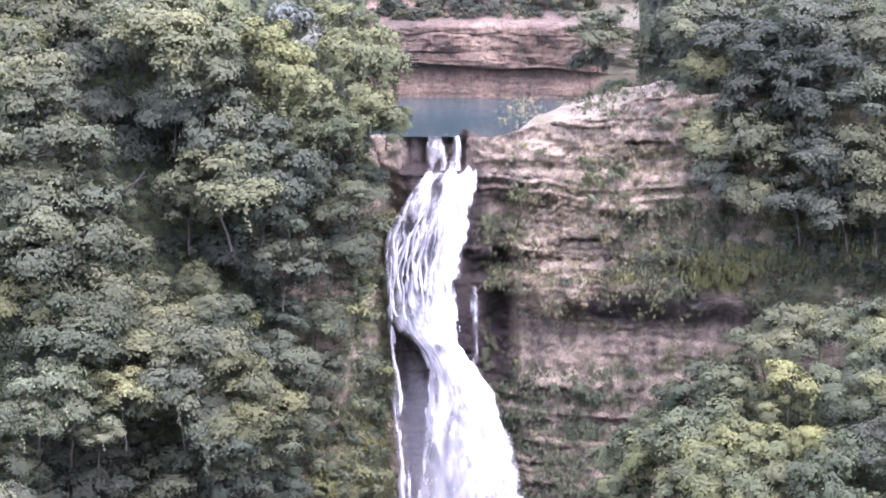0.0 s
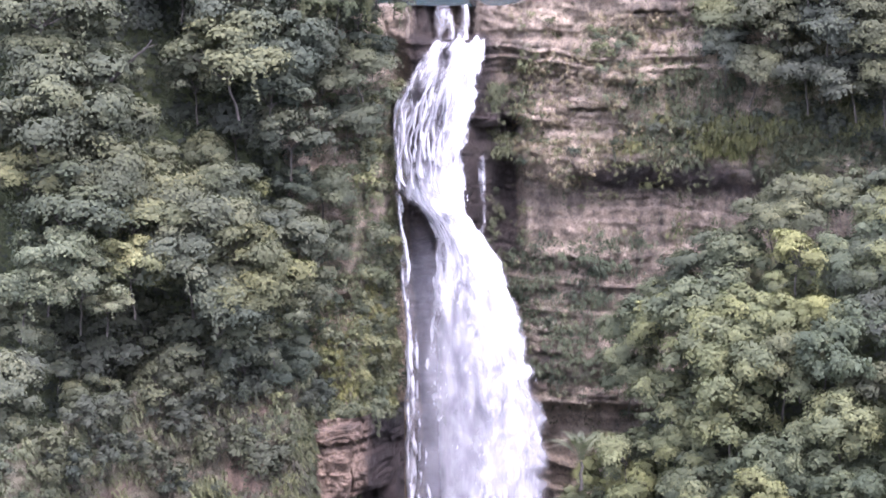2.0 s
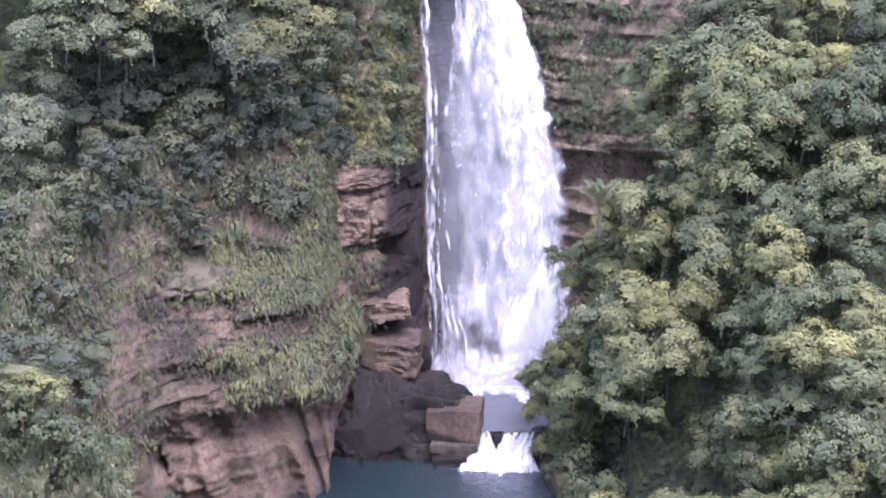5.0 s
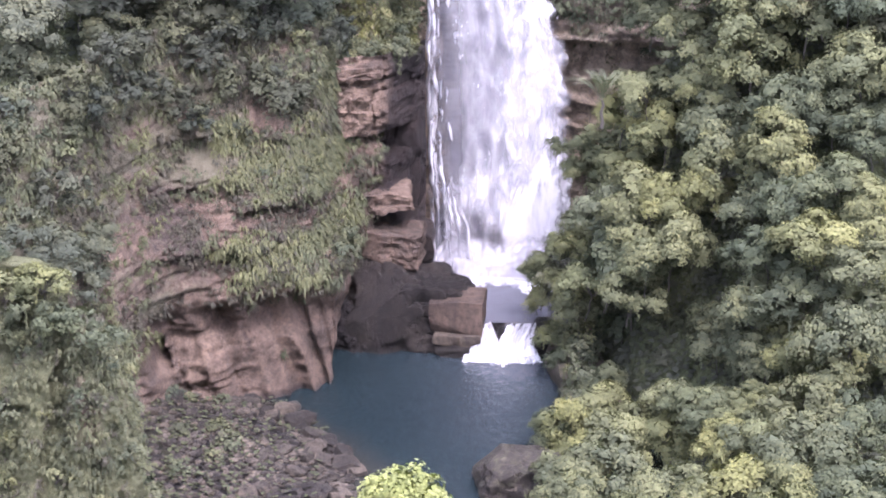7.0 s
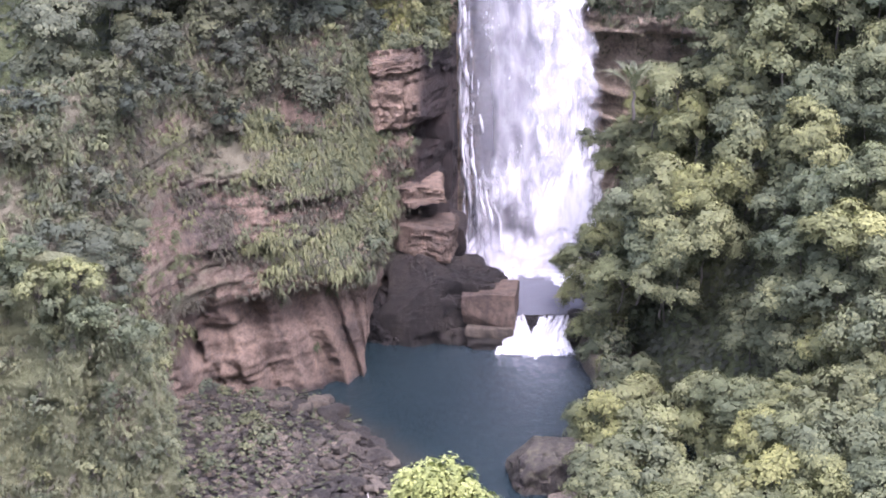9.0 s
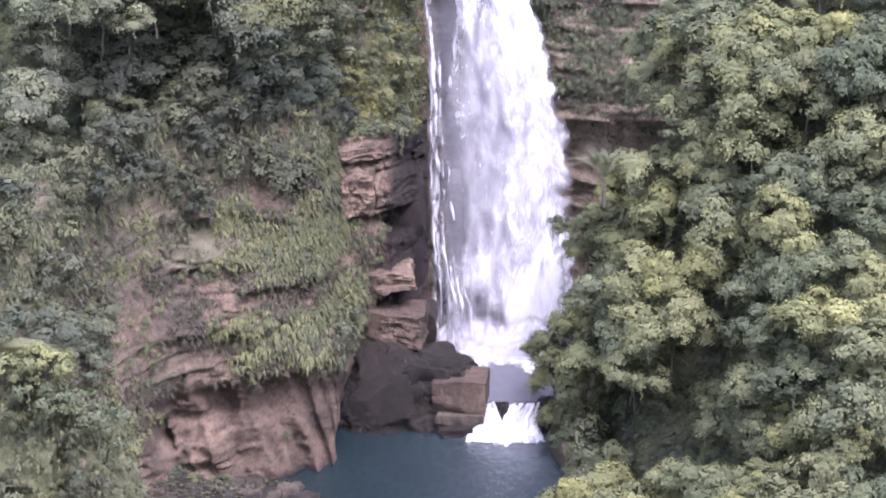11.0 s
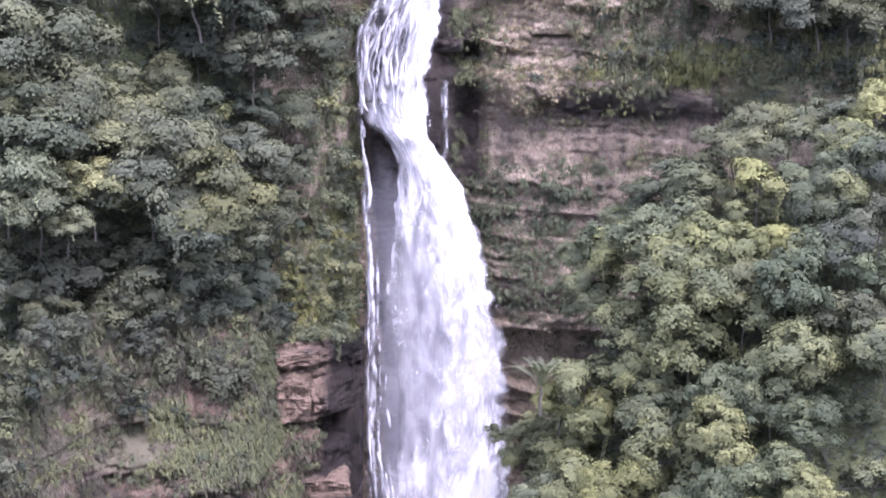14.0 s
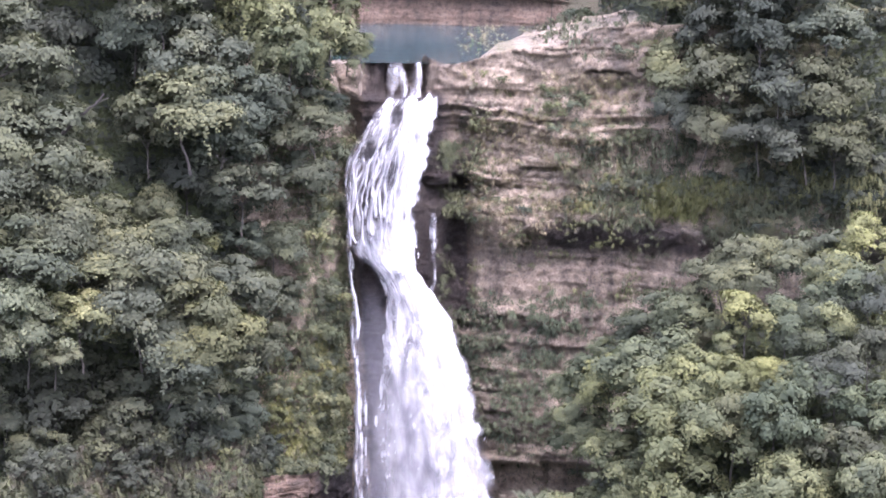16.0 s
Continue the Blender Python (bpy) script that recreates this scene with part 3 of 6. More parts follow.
def flat_pool(name, x0, x1, y0, y1, z, label, foam, mat, shallow=None, mist_pale=None):
    X, Y = np.meshgrid(np.linspace(x0, x1, 90), np.linspace(y0, y1, 90))
    Z = z + 0.03 * fbm(X * 0.8, Y * 0.8, 3, 91)
    return tagged(new(name, grid_mesh(name, X, Y, Z, mat, {"foam": foam(X, Y), "shallow": 0 * X if shallow is None else shallow(X, Y), "mist_pale": 0 * X if mist_pale is None else mist_pale(X, Y)})), label, "water", kind="structure")


def shore_x(y):
    """Where the scree dips into the lower pool."""
    run = np.maximum(y - 155.0, 0)
    return -8.2 - 0.42 * run - 0.018 * run ** 2


flat_pool("lower_pool", -24, 13, 120, 178.6, 0.0, "still dark blue-green pool below the waterfall", lambda x, y: 0.55 * np.exp(-np.hypot(x - 2.0, (y - 175.0) * 0.7) / 1.5) - 0.15, POOL, lambda x, y: 0.7 * smooth(4.0, 0.0, x - shore_x(y) + 1.4 * fbm(x * 0.4, y * 0.4, 4, 94)), lambda x, y: 0.5 * np.exp(-np.hypot(x - 3.0, (y - 175.0) * 0.55) / 4.0))
flat_pool("plunge_pool", -3.4, 14, 177.6, 199, 2.0, "churned grey-blue plunge pool under the fall", lambda x, y: -0.02 + 0.46 * smooth(182.5, 189.5, y + 3.4 * fbm(x * 0.35, y * 0.3, 5, 93) + 0.3 * (x - 3)), MISTY_POOL)
flat_pool("upper_pool", -22, 15, 196.6, 242, 51.0, "dark teal pool above the lip of the waterfall", lambda x, y: -0.3 + 0 * x, TEAL_POOL)


def fall_sheet(name, zs, lefts, rights, depth, dense, seed, parent, label="", veil=None):
    """A sheet of falling water between two edges given at some heights."""
    zz = np.linspace(zs[0], zs[-1], max(12, int((zs[0] - zs[-1]) / 0.25)))
    order = np.argsort(zs)
    l = np.interp(zz, np.array(zs)[order], np.array(lefts)[order])
    r = np.interp(zz, np.array(zs)[order], np.array(rights)[order])
    u = np.linspace(0, 1, 40)
    U, Zg = np.meshgrid(u, zz)
    wob = 0.25 * min(1.0, float(np.mean(r - l))) * vnoise(zz * 0.9, 0, seed)[:, None]
    X = l[:, None] + (r - l)[:, None] * U + 1.6 * wob * (U - 0.5) + 0.16 * vnoise(zz * 0.55, 3, seed + 2)[:, None] + 0.07 * fbm(zz * 2.3, 5 + 0 * zz, 3, seed + 6)[:, None]
    Y = depth(X, Zg) - 0.5 * np.sin(np.pi * U) + 0.35 * fbm(X * 1.2, Zg * 0.35, 4, seed)
    edge = smooth(0, 0.07, U + 0.04 * fbm(Zg * 1.2, 2 + U, 4, seed + 8)) * smooth(1, 0.9, U + 0.09 * fbm(Zg * 1.1, 3 * U, 4, seed + 7))
    me = grid_mesh(name, X, Y, Zg, WHITE_WATER, {"dense": dense(X, Zg) - 0.35 * (1 - edge), "veil": 0 * X if veil is None else veil(X, Zg) * edge})
    at = me.attributes.new("flow", "FLOAT_VECTOR", "POINT")
    across = (X - 0.5 * (l + r)[:, None]) / np.maximum((r - l)[:, None], 0.5) * 0.5 * (np.mean(r - l) + (r - l)[:, None])
    drop = 52 - Zg
    at.data.foreach_set("vector", np.stack([across, drop + 0 * across, 0 * across + seed], -1).astype(np.float32).ravel())
    ob = new(name, me)
    ob.parent = parent
    if label:
        tagged(ob, label)
    return ob


def fall_depth(x, z):
    return np.interp(z, [2, 30, 40, 46, 48.6, 49.2, 51.1], [191.6, 192.0, 192.2, 193.0, 194.2, 196.2, 196.6])


waterfall = tagged(new("waterfall"), "tall white waterfall plunging over a sandstone cliff", "waterfall")
fall_sheet("left_lip_stream", [51.1, 48.6], [-1.4, -1.4], [0.0, 0.25], fall_depth, lambda x, z: -0.07 + 0 * x, 101, waterfall, "clear thin stream over the lip")
fall_sheet("right_lip_stream", [51.1, 48.6], [0.6, 0.4], [1.3, 1.5], fall_depth, lambda x, z: 0.03 + 0 * x, 102, waterfall)
MAIN_Z = [48.9, 47.0, 44.5, 42.3, 40.1, 37.9, 36.2, 35.2, 34.0, 33.0, 31.3, 29.0, 27.0, 23.0, 18.0, 13.5, 8.8, 4.2, 2.0]
MAIN_LEFT = [-1.0, -2.8, -4.0, -4.5, -4.6, -4.4, -3.7, -2.3, -1.7, -1.4, -1.4, -1.7, -2.0, -2.3, -2.5, -2.5, -2.5, -2.6, -2.6]
MAIN_RIGHT = [2.6, 2.65, 2.25, 1.85, 1.4, 1.2, 1.3, 1.55, 2.3, 2.9, 3.9, 4.9, 5.6, 6.6, 7.6, 8.0, 7.9, 7.6, 7.4]


def blot(x, z, cx, cz, sx, sz):
    return np.exp(-(((x - cx) / sx) ** 2 + ((z - cz) / sz) ** 2))


def main_dense(x, z, k):
    """Lace on the upper left, solid at the throat, torn and misty further down."""
    upper = smooth(35.0, 37.5, z)
    lace = -0.035 + 0.17 * smooth(-1.8, 1.2, x) + 0.03 * smooth(44, 48, z)
    torn = 0.05 + 0.15 * smooth(-0.4, 2.6, x - 0.07 * (36 - z)) - (0.12 - 0.05 * smooth(1.0, 4.0, x)) * smooth(31, 23, z) + (0.14 + 0.14 * smooth(0.5, 4.0, x)) * smooth(14, 4, z)
    d = -0.07 * k + upper * lace + (1 - upper) * torn
    # the rock shows through at the head, under the bulge and between two bursts of water
    d = d - 0.16 * blot(x, z, -0.5, 47.3, 0.4, 0.7) - 0.3 * blot(x, z, -2.9, 35.6, 0.7, 0.9) - 0.22 * blot(x, z, -0.8, 11.6, 1.0, 1.5)
    d = d + 0.13 * bump(z, 37.3, 1.0, 1.4) * smooth(-3.4, -2.6, x)
    return d - 0.4 * smooth(48.3, 48.9, z + 0.5 * vnoise(x * 2.5, z * 0.5, 9))


for k in range(3):
    fall_sheet("main_curtain", MAIN_Z, MAIN_LEFT, [r - 0.15 * k for r in MAIN_RIGHT], lambda x, z, k=k: fall_depth(x, z) - 0.4 * k, lambda x, z, k=k: main_dense(x, z, k), 110 + k, waterfall, veil=(lambda x, z: 0.72 * smooth(33, 26, z) * (0.25 + 0.75 * smooth(-2.2, 0.6, x)) + 0.1 * smooth(36.5, 39, z) * smooth(48.6, 47, z)) if k == 0 else None)
STRAND_Z = [38.0, 35.7, 31.7, 27.3, 22.7, 18.2, 13.5, 8.8, 6.0, 2.2]
STRAND_X = [-4.3, -3.95, -3.6, -3.35, -3.15, -3.2, -3.15, -3.0, -2.6, -2.4]
for k, (shift, width, d, top) in enumerate([(-0.1, 0.34, 0.1, 10), (0.08, 0.42, 0.02, 10), (0.5, 0.26, 0.0, 7), (0.95, 0.24, -0.05, 6)]):
    zs, xs = STRAND_Z[10 - top:], [x + shift * (1 + 0.02 * (30 - z)) for x, z in zip(STRAND_X, STRAND_Z)][10 - top:]
    fall_sheet("left_strand", zs, [x - 0.5 * width * (1 + 0.012 * (36 - z)) for x, z in zip(xs, zs)], [x + 0.5 * width * (1 + 0.03 * (36 - z)) for x, z in zip(xs, zs)], lambda x, z, k=k: fall_depth(x, z) + 0.35 - 0.2 * k, lambda x, z, d=d, z0=zs[0]: d - 0.3 * smooth(z0 - 1.5, z0, z), 121 + 3 * k, waterfall, "thin strand of falling water")
for k, (x0, x1, z0) in enumerate([(-2.5, -1.9, 11.5), (-2.2, -1.2, 10.0), (-1.6, -0.5, 9.0), (-1.0, 0.2, 8.2), (-3.1, -3.0, 9.0), (-2.0, -1.6, 6.0)]):
    fall_sheet("foot_strand", [z0, 0.5 * z0 + 2, 2.2], [x0 - 0.12, 0.5 * (x0 + x1) - 0.16, x1 - 0.3], [x0 + 0.12, 0.5 * (x0 + x1) + 0.2, x1 + 0.35], lambda x, z, k=k: fall_depth(x, z) - 1.6 - 0.12 * (11 - z) - 0.05 * k, lambda x, z, z0=z0: 0.04 - 0.35 * smooth(z0 - 1.2, z0, z), 180 + k, waterfall, "thin strand bouncing off the rock at the foot")
# strands that part on the bulging rock at the head of the fall
g = np.random.default_rng(17)
order = np.argsort(MAIN_Z)
for k in range(18):
    top, end, f0 = g.uniform(44.5, 48.3), g.uniform(35.8, 40.5), 0.02 + 0.036 * k
    zs = np.linspace(top, end, 7)
    l, r = (np.interp(zs, np.array(MAIN_Z)[order], np.array(e)[order]) for e in (MAIN_LEFT, MAIN_RIGHT))
    mid = l + (r - l) * (f0 + 0.03 * np.sin(np.arange(7) * 1.7 + k)) + 0.05
    half = 0.5 * g.uniform(0.16, 0.5)
    fall_sheet("lace_strand", list(zs), list(mid - half * 0.7), list(mid + half * np.linspace(0.8, 1.3, 7)), lambda x, z, k=k: fall_depth(x, z) - 1.3 - 0.02 * k, lambda x, z, a=top, b=end: 0.06 - 0.3 * smooth(a - 0.8, a, z) - 0.3 * smooth(b + 1.2, b, z), 210 + k, waterfall, "white strand parting on the bulging rock")
fall_sheet("mist_curtain", [34.5, 30, 24, 16, 8, 2.2], [-3.0, -3.5, -3.4, -3.4, -3.3, -3.2], [-1.2, -0.9, -0.8, -0.6, -0.4, -0.2], lambda x, z: fall_depth(x, z) + 0.5, lambda x, z: -1.0 + 0 * x, 195, waterfall, "pale mist behind the strands of water", lambda x, z: 0.34 * smooth(35, 29, z))
fall_sheet("thin_strand", [40.5, 38, 33], [2.1, 2.3, 2.2], [2.65, 2.8, 2.65], lambda x, z: 193.3 + 0 * x, lambda x, z: -0.02 - 0.3 * smooth(39.3, 40.5, z), 122, waterfall, "thin strand of falling water")
for k in range(2):
    fall_sheet("mist", [7.5, 4.0, 2.05], [-3.0, -3.6, -4.0], [8.0, 8.4, 8.6], lambda x, z, k=k: 188.6 - 1.6 * k - 0.3 * (6 - z), lambda x, z: -1.0 + 0 * x, 190 + k, waterfall, "thin white mist drifting at the foot of the fall", lambda x, z: 0.34 * smooth(7.0, 2.6, z + 1.2 * vnoise(x * 0.4, z * 0.3, 15)) * smooth(-3.8, -1.0, x) * smooth(8.4, 6.5, x))
for k in range(3):
    fall_sheet("foot_spray", [7.5 - k, 4.0, 1.9], [-2.2, -2.9, -3.4], [7.0, 7.3, 7.4], lambda x, z, k=k: 190.6 - 0.7 * k - 0.25 * (6 - z), lambda x, z, k=k: 0.02 - 0.03 * k + 0.15 * smooth(6.5 - k, 2.0, z) - 0.6 * smooth(3.6 - 0.3 * k, 6.8 - k, z + 0.8 * vnoise(x * 0.9, z * 0.3, 12)), 130 + k, waterfall, "white spray at the foot of the fall")


def droplets(count, seed):
    """Torn drops and comet-shaped tufts of water on and beside the fall."""
    g = np.random.default_rng(seed)
    z = 4 + 34 * g.random(count) ** 0.9
    order = np.argsort(MAIN_Z)
    l, r = np.interp(z, np.array(MAIN_Z)[order], np.array(MAIN_LEFT)[order]), np.interp(z, np.array(MAIN_Z)[order], np.array(MAIN_RIGHT)[order])
    f = g.beta(1.6, 1.1, count)
    x = l + 0.8 + (r - l - 0.7) * f
    c = np.stack([x, fall_depth(x, z) - 1.3 - 0.5 * g.random(count), z], 1)
    size = 0.03 + 0.07 * g.random(count) ** 2
    n = np.stack([0.5 * g.normal(size=count), -np.ones(count), 0.5 * g.normal(size=count)], 1)
    n /= np.linalg.norm(n, axis=1, keepdims=True)
    t = np.stack([0.2 * g.normal(size=count), 0 * x, -np.ones(count)], 1)
    b = np.cross(n, t)
    s, w = (size * 2.6)[:, None], (size * 0.42)[:, None]
    v = np.stack([c - t * s, c + b * w + t * s * 0.2, c + t * s * 0.5 - n * w, c - b * w + t * s * 0.2], 1).reshape(-1, 3)
    ob = new("water_spray", mesh_from("water_spray", v, np.arange(4 * count).reshape(-1, 4), FOAM))
    ob.parent = waterfall
    tagged(ob, "torn white drops of falling water", kind="stuff")


droplets(220, 140)
# the short chute between the two pools
chute = tagged(new("chute"), "short white cascade between plunge pool and lower pool", "cascade")
for k in range(2):
    lie = lambda x, z, k=k: 175.7 + 0.55 * z - 0.35 * k - 0.25 * (2 - z)
    fall_sheet("cascade_sheet", [2.3 - 0.2 * k, 1.5, 0.5, -0.05], [0.4, 0.1, -0.1, -0.5], [1.5, 2.0, 2.7, 3.1], lie, lambda x, z: 0.02 + 0.16 * smooth(1.4, 0, z), 150 + k, chute)
    fall_sheet("cascade_sheet", [2.3 - 0.1 * k, 1.5, 0.5, -0.05], [2.5, 2.0, 1.8, 1.6], [5.1, 4.9, 5.0, 5.4], lie, lambda x, z: 0.02 + 0.16 * smooth(1.4, 0, z), 160 + k, chute)
fall_sheet("cascade_foam", [0.5, -0.05], [-0.4, -0.8], [5.2, 5.7], lambda x, z: 174.6 + 0.5 * z, lambda x, z: 0.05 + 0 * x, 170, chute, "white foam where the cascade meets the pool")

# ---- plants ----


def leaf_quads(c, n, t, size, slim=0.45):
    """Folded leaf quads at centres c facing n, pointing along t."""
    t = t - n * np.sum(t * n, 1, keepdims=True)
    t /= np.linalg.norm(t, axis=1, keepdims=True) + 1e-9
    b = np.cross(n, t)
    s = size[:, None]
    v = np.stack([c - t * s * 0.5, c + b * s * slim * 0.5 + t * s * 0.05 - n * s * 0.08, c + t * s * 0.5 - n * s * 0.16, c - b * s * slim * 0.5 + t * s * 0.05 - n * s * 0.08], 1)
    return v.reshape(-1, 3), np.arange(4 * len(c)).reshape(-1, 4)


def leaf_tris(c, n, t, size, slim=0.5):
    """Small pointed leaves of three corners at centres c facing n, pointing along t."""
    t = t - n * np.sum(t * n, 1, keepdims=True)
    t /= np.linalg.norm(t, axis=1, keepdims=True) + 1e-9
    b = np.cross(n, t)
    s = size[:, None]
    v = np.stack([c - t * s * 0.45 + b * s * slim * 0.5, c - t * s * 0.45 - b * s * slim * 0.5, c + t * s * 0.55 - n * s * 0.15], 1)
    return v.reshape(-1, 3), np.arange(3 * len(c)).reshape(-1, 3)


def unit(v):
    return v / (np.linalg.norm(v, axis=-1, keepdims=True) + 1e-9)


def sprays(s, n, paleness, leaf, per, g, bulge=None):
    """Rosettes of leaves round the points s, whose stems point along n. Returns verts, quads, the age and the normal per vertex."""
    k = len(s)
    S, N = np.repeat(s, per, 0), np.repeat(n, per, 0)
    A = np.repeat(paleness, per)
    r = unit(np.cross(N, g.normal(size=(k * per, 3))))
    t = unit(r + N * g.uniform(-0.15, 0.55, (k * per, 1)) - np.array([0, 0, 0.25]))
    L = leaf * g.uniform(0.65, 1.3, k * per)
    c = S + t * L[:, None] * 0.55
    nn = unit(N * 0.9 - r * 0.3 + np.array([0, 0, 0.35]) + 0.25 * g.normal(size=(k * per, 3)))
    v, q = leaf_tris(c, nn, t, L, 0.72)
    round_ = N if bulge is None else np.repeat(bulge, per, 0)
    smoothed = np.repeat(unit(0.8 * round_ + 0.2 * nn), 3, 0)
    return v, q, np.repeat(np.clip(A + 0.08 * g.normal(size=k * per), 0, 1), 3), smoothed


def crown_mesh(seed, R, tall, clumps, leaves, leaf, mat, low=-0.35, young=0.25, vines=0, flat=0.75, wide=1.35):
    """A crown of uneven boughs, each clothed with small drooping pads of leaves; the gaps between them stay open."""
    rng = np.random.default_rng(seed)
    d = unit(rng.normal(size=(clumps * 8, 3)))
    d = d[d[:, 2] > low]
    # spread the boughs: keep those far from the ones already kept
    kept = [d[0]]
    for q in d[1:]:
        if len(kept) >= clumps:
            break
        if min(np.sum((q - p) ** 2) for p in kept) > 1.9 / clumps:
            kept.append(q)
    d = np.array(kept)
    c = d * np.array([R, R, R * tall]) * (0.42 + 0.5 * rng.random(len(d)))[:, None]
    rc = R * rng.uniform(0.2, 0.44, len(d))
    # paler towards the top of the crown and of each bough
    paleness = np.clip(rng.random(len(d)) ** 2.2 * (0.45 + young) + 0.45 * young * np.maximum(d[:, 2], 0), 0, 1)
    per = 18
    count = np.maximum((leaves / per * rc**2 / np.sum(rc**2)).astype(int), 3)
    squash = np.array([1.08, 1.08, flat])
    up = np.array([0, 0, 1.0])
    S, N, A, D = [], [], [], []
    for k, (ci, ri, ai, di, ni) in enumerate(zip(c, rc, paleness, d, count)):
        e = unit(rng.normal(size=(ni * 6, 3)) + 0.6 * di + 0.5 * up)
        rad = ri * rng.uniform(0.8, 1.08, ni * 6) * (1 + 0.2 * np.sin(5 * e[:, 0] + 9 * ri) * np.sin(6 * e[:, 1] + 5 * e[:, 2]))
        p = ci + e * rad[:, None] * squash
        # no pads where another bough covers them
        free = np.ones(len(p), bool)
        for j in range(len(c)):
            if j != k:
                free &= np.sum(((p - c[j]) / (squash * rc[j] * 0.72)) ** 2, 1) > 1
        p, e = p[free][:ni], e[free][:ni]
        S.append(p)
        N.append(unit(0.5 * e + 0.55 * wide * up + 0.25 * rng.normal(size=e.shape)))
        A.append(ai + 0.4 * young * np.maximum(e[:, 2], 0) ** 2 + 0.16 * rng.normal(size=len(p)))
        D.append(unit(e * 0.95 + di * 0.2))
    S, N, A, D = np.concatenate(S), np.concatenate(N), np.concatenate(A), np.concatenate(D)
    n = len(S)
    side = unit(np.cross(D, up) + 1e-3)
    ahead = unit(np.cross(N, side))
    side = np.cross(ahead, N)
    pad = leaf * 3.0 * rng.uniform(0.6, 1.5, n)
    rep = lambda q: np.repeat(q, per, 0)
    r, a = np.sqrt(rng.random(n * per)), rng.uniform(0, 6.283, n * per)
    stretch = rng.uniform(0.8, wide, n * per)
    ray = rep(side) * (np.cos(a) * stretch)[:, None] + rep(ahead) * np.sin(a)[:, None]
    C = rep(S) + ray * (rep(pad) * r)[:, None] - rep(N) * (rep(pad) * (0.55 * r**2 + 0.09 * rng.normal(size=n * per)))[:, None]
    nn = unit(0.55 * rep(N) + 0.8 * rep(D) + 0.4 * ray * r[:, None] + 0.25 * rng.normal(size=C.shape))
    t = unit(0.6 * ray + 0.6 * rng.normal(size=C.shape) - np.array([0, 0, 0.35]))
    v, q = leaf_tris(C, nn, t, leaf * rng.uniform(0.65, 1.3, n * per), 1.05)
    nv = np.repeat(unit(0.62 * unit(rep(N) + 0.9 * ray * r[:, None]) + 0.45 * rep(D) + 0.12 * nn), 3, 0)
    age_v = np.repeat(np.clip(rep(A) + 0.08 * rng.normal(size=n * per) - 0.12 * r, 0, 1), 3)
    parts = [(v, q, age_v, nv)]
    # creepers that hang from the boughs
    for _ in range(vines):
        i = rng.integers(len(c))
        out_ = unit(d[i] * np.array([1, 1, 0]) + 1e-3)
        m = rng.integers(5, 12)
        line = c[i] + out_ * rc[i] * 0.95 + np.stack([0.1 * rng.normal(size=m), 0.1 * rng.normal(size=m), -0.24 * np.arange(m)], 1)
        pv, pq, pa, pn = sprays(line, unit(out_ + 0.3 * rng.normal(size=(m, 3)) + 0.2 * up), np.full(m, paleness[i]), leaf, 4, rng, np.repeat(unit(out_ + 0.3 * up)[None, :], m, 0))
        parts.append((pv, pq, pa, pn))
    # darker leaves within each bough close it against the sky
    for ci, ri, ai in zip(c, rc, paleness):
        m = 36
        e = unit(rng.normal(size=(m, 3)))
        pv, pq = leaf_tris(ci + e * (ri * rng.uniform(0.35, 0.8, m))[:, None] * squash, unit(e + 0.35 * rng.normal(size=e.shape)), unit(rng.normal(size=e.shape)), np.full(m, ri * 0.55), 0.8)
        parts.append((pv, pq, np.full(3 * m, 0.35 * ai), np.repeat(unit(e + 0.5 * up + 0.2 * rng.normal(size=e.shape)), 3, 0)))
    base, Q = 0, []
    for pv, pq, _, _ in parts:
        Q.append(pq + base)
        base += len(pv)
    return mesh_from("crown", np.concatenate([p[0] for p in parts]), np.concatenate(Q), mat, {"paleness": np.concatenate([p[2] for p in parts])}, True, np.concatenate([p[3] for p in parts])), c


def limb(verts, faces, a, b, ra, rb, rng, sides=6, parts=5, bend=0.12):
    """A tapered, slightly crooked limb from a to b."""
    a, b = np.array(a, float), np.array(b, float)
    axis = b - a
    length = np.linalg.norm(axis)
    u = np.cross(axis, [0.3, 0.5, 0.81])
    u /= np.linalg.norm(u)
    w = np.cross(axis / length, u)
    start = len(verts)
    for i in range(parts + 1):
        f = i / parts
        c = a + axis * f + (rng.normal(size=3) * bend * length * 0.3 if 0 < i < parts else 0)
        r = ra + (rb - ra) * f
        for j in range(sides):
            g = 2 * math.pi * j / sides
            verts.append(c + r * (math.cos(g) * u + math.sin(g) * w))
    for i in range(parts):
        for j in range(sides):
            p, q = start + i * sides + j, start + i * sides + (j + 1) % sides
            faces.append((p, q, q + sides, p + sides))


def trunk_mesh(seed, height, R, centres, thick):
    """Trunk from the ground to the crown, with limbs to its largest clumps; the crown's middle is the origin."""
    rng = np.random.default_rng(seed + 900)
    verts, faces = [], []
    fork = np.array([0, 0, -0.45 * R])
    limb(verts, faces, (rng.normal() * 0.3, rng.normal() * 0.3, -height), fork, thick, thick * 0.65, rng, 6, 5, 0.06)
    crotch = len(verts) - 6
    for c in centres[:: max(1, len(centres) // (7 if R > 1.5 else 3))]:
        first = len(verts)
        faces.append((crotch, crotch + 2, first, first + 1))
        limb(verts, faces, fork + rng.normal(size=3) * 0.1, np.array(c) * 0.92, thick * 0.42, thick * 0.1, rng, 4, 3, 0.15)
    return mesh_from("trunk", verts, faces, BARK, soft=True)


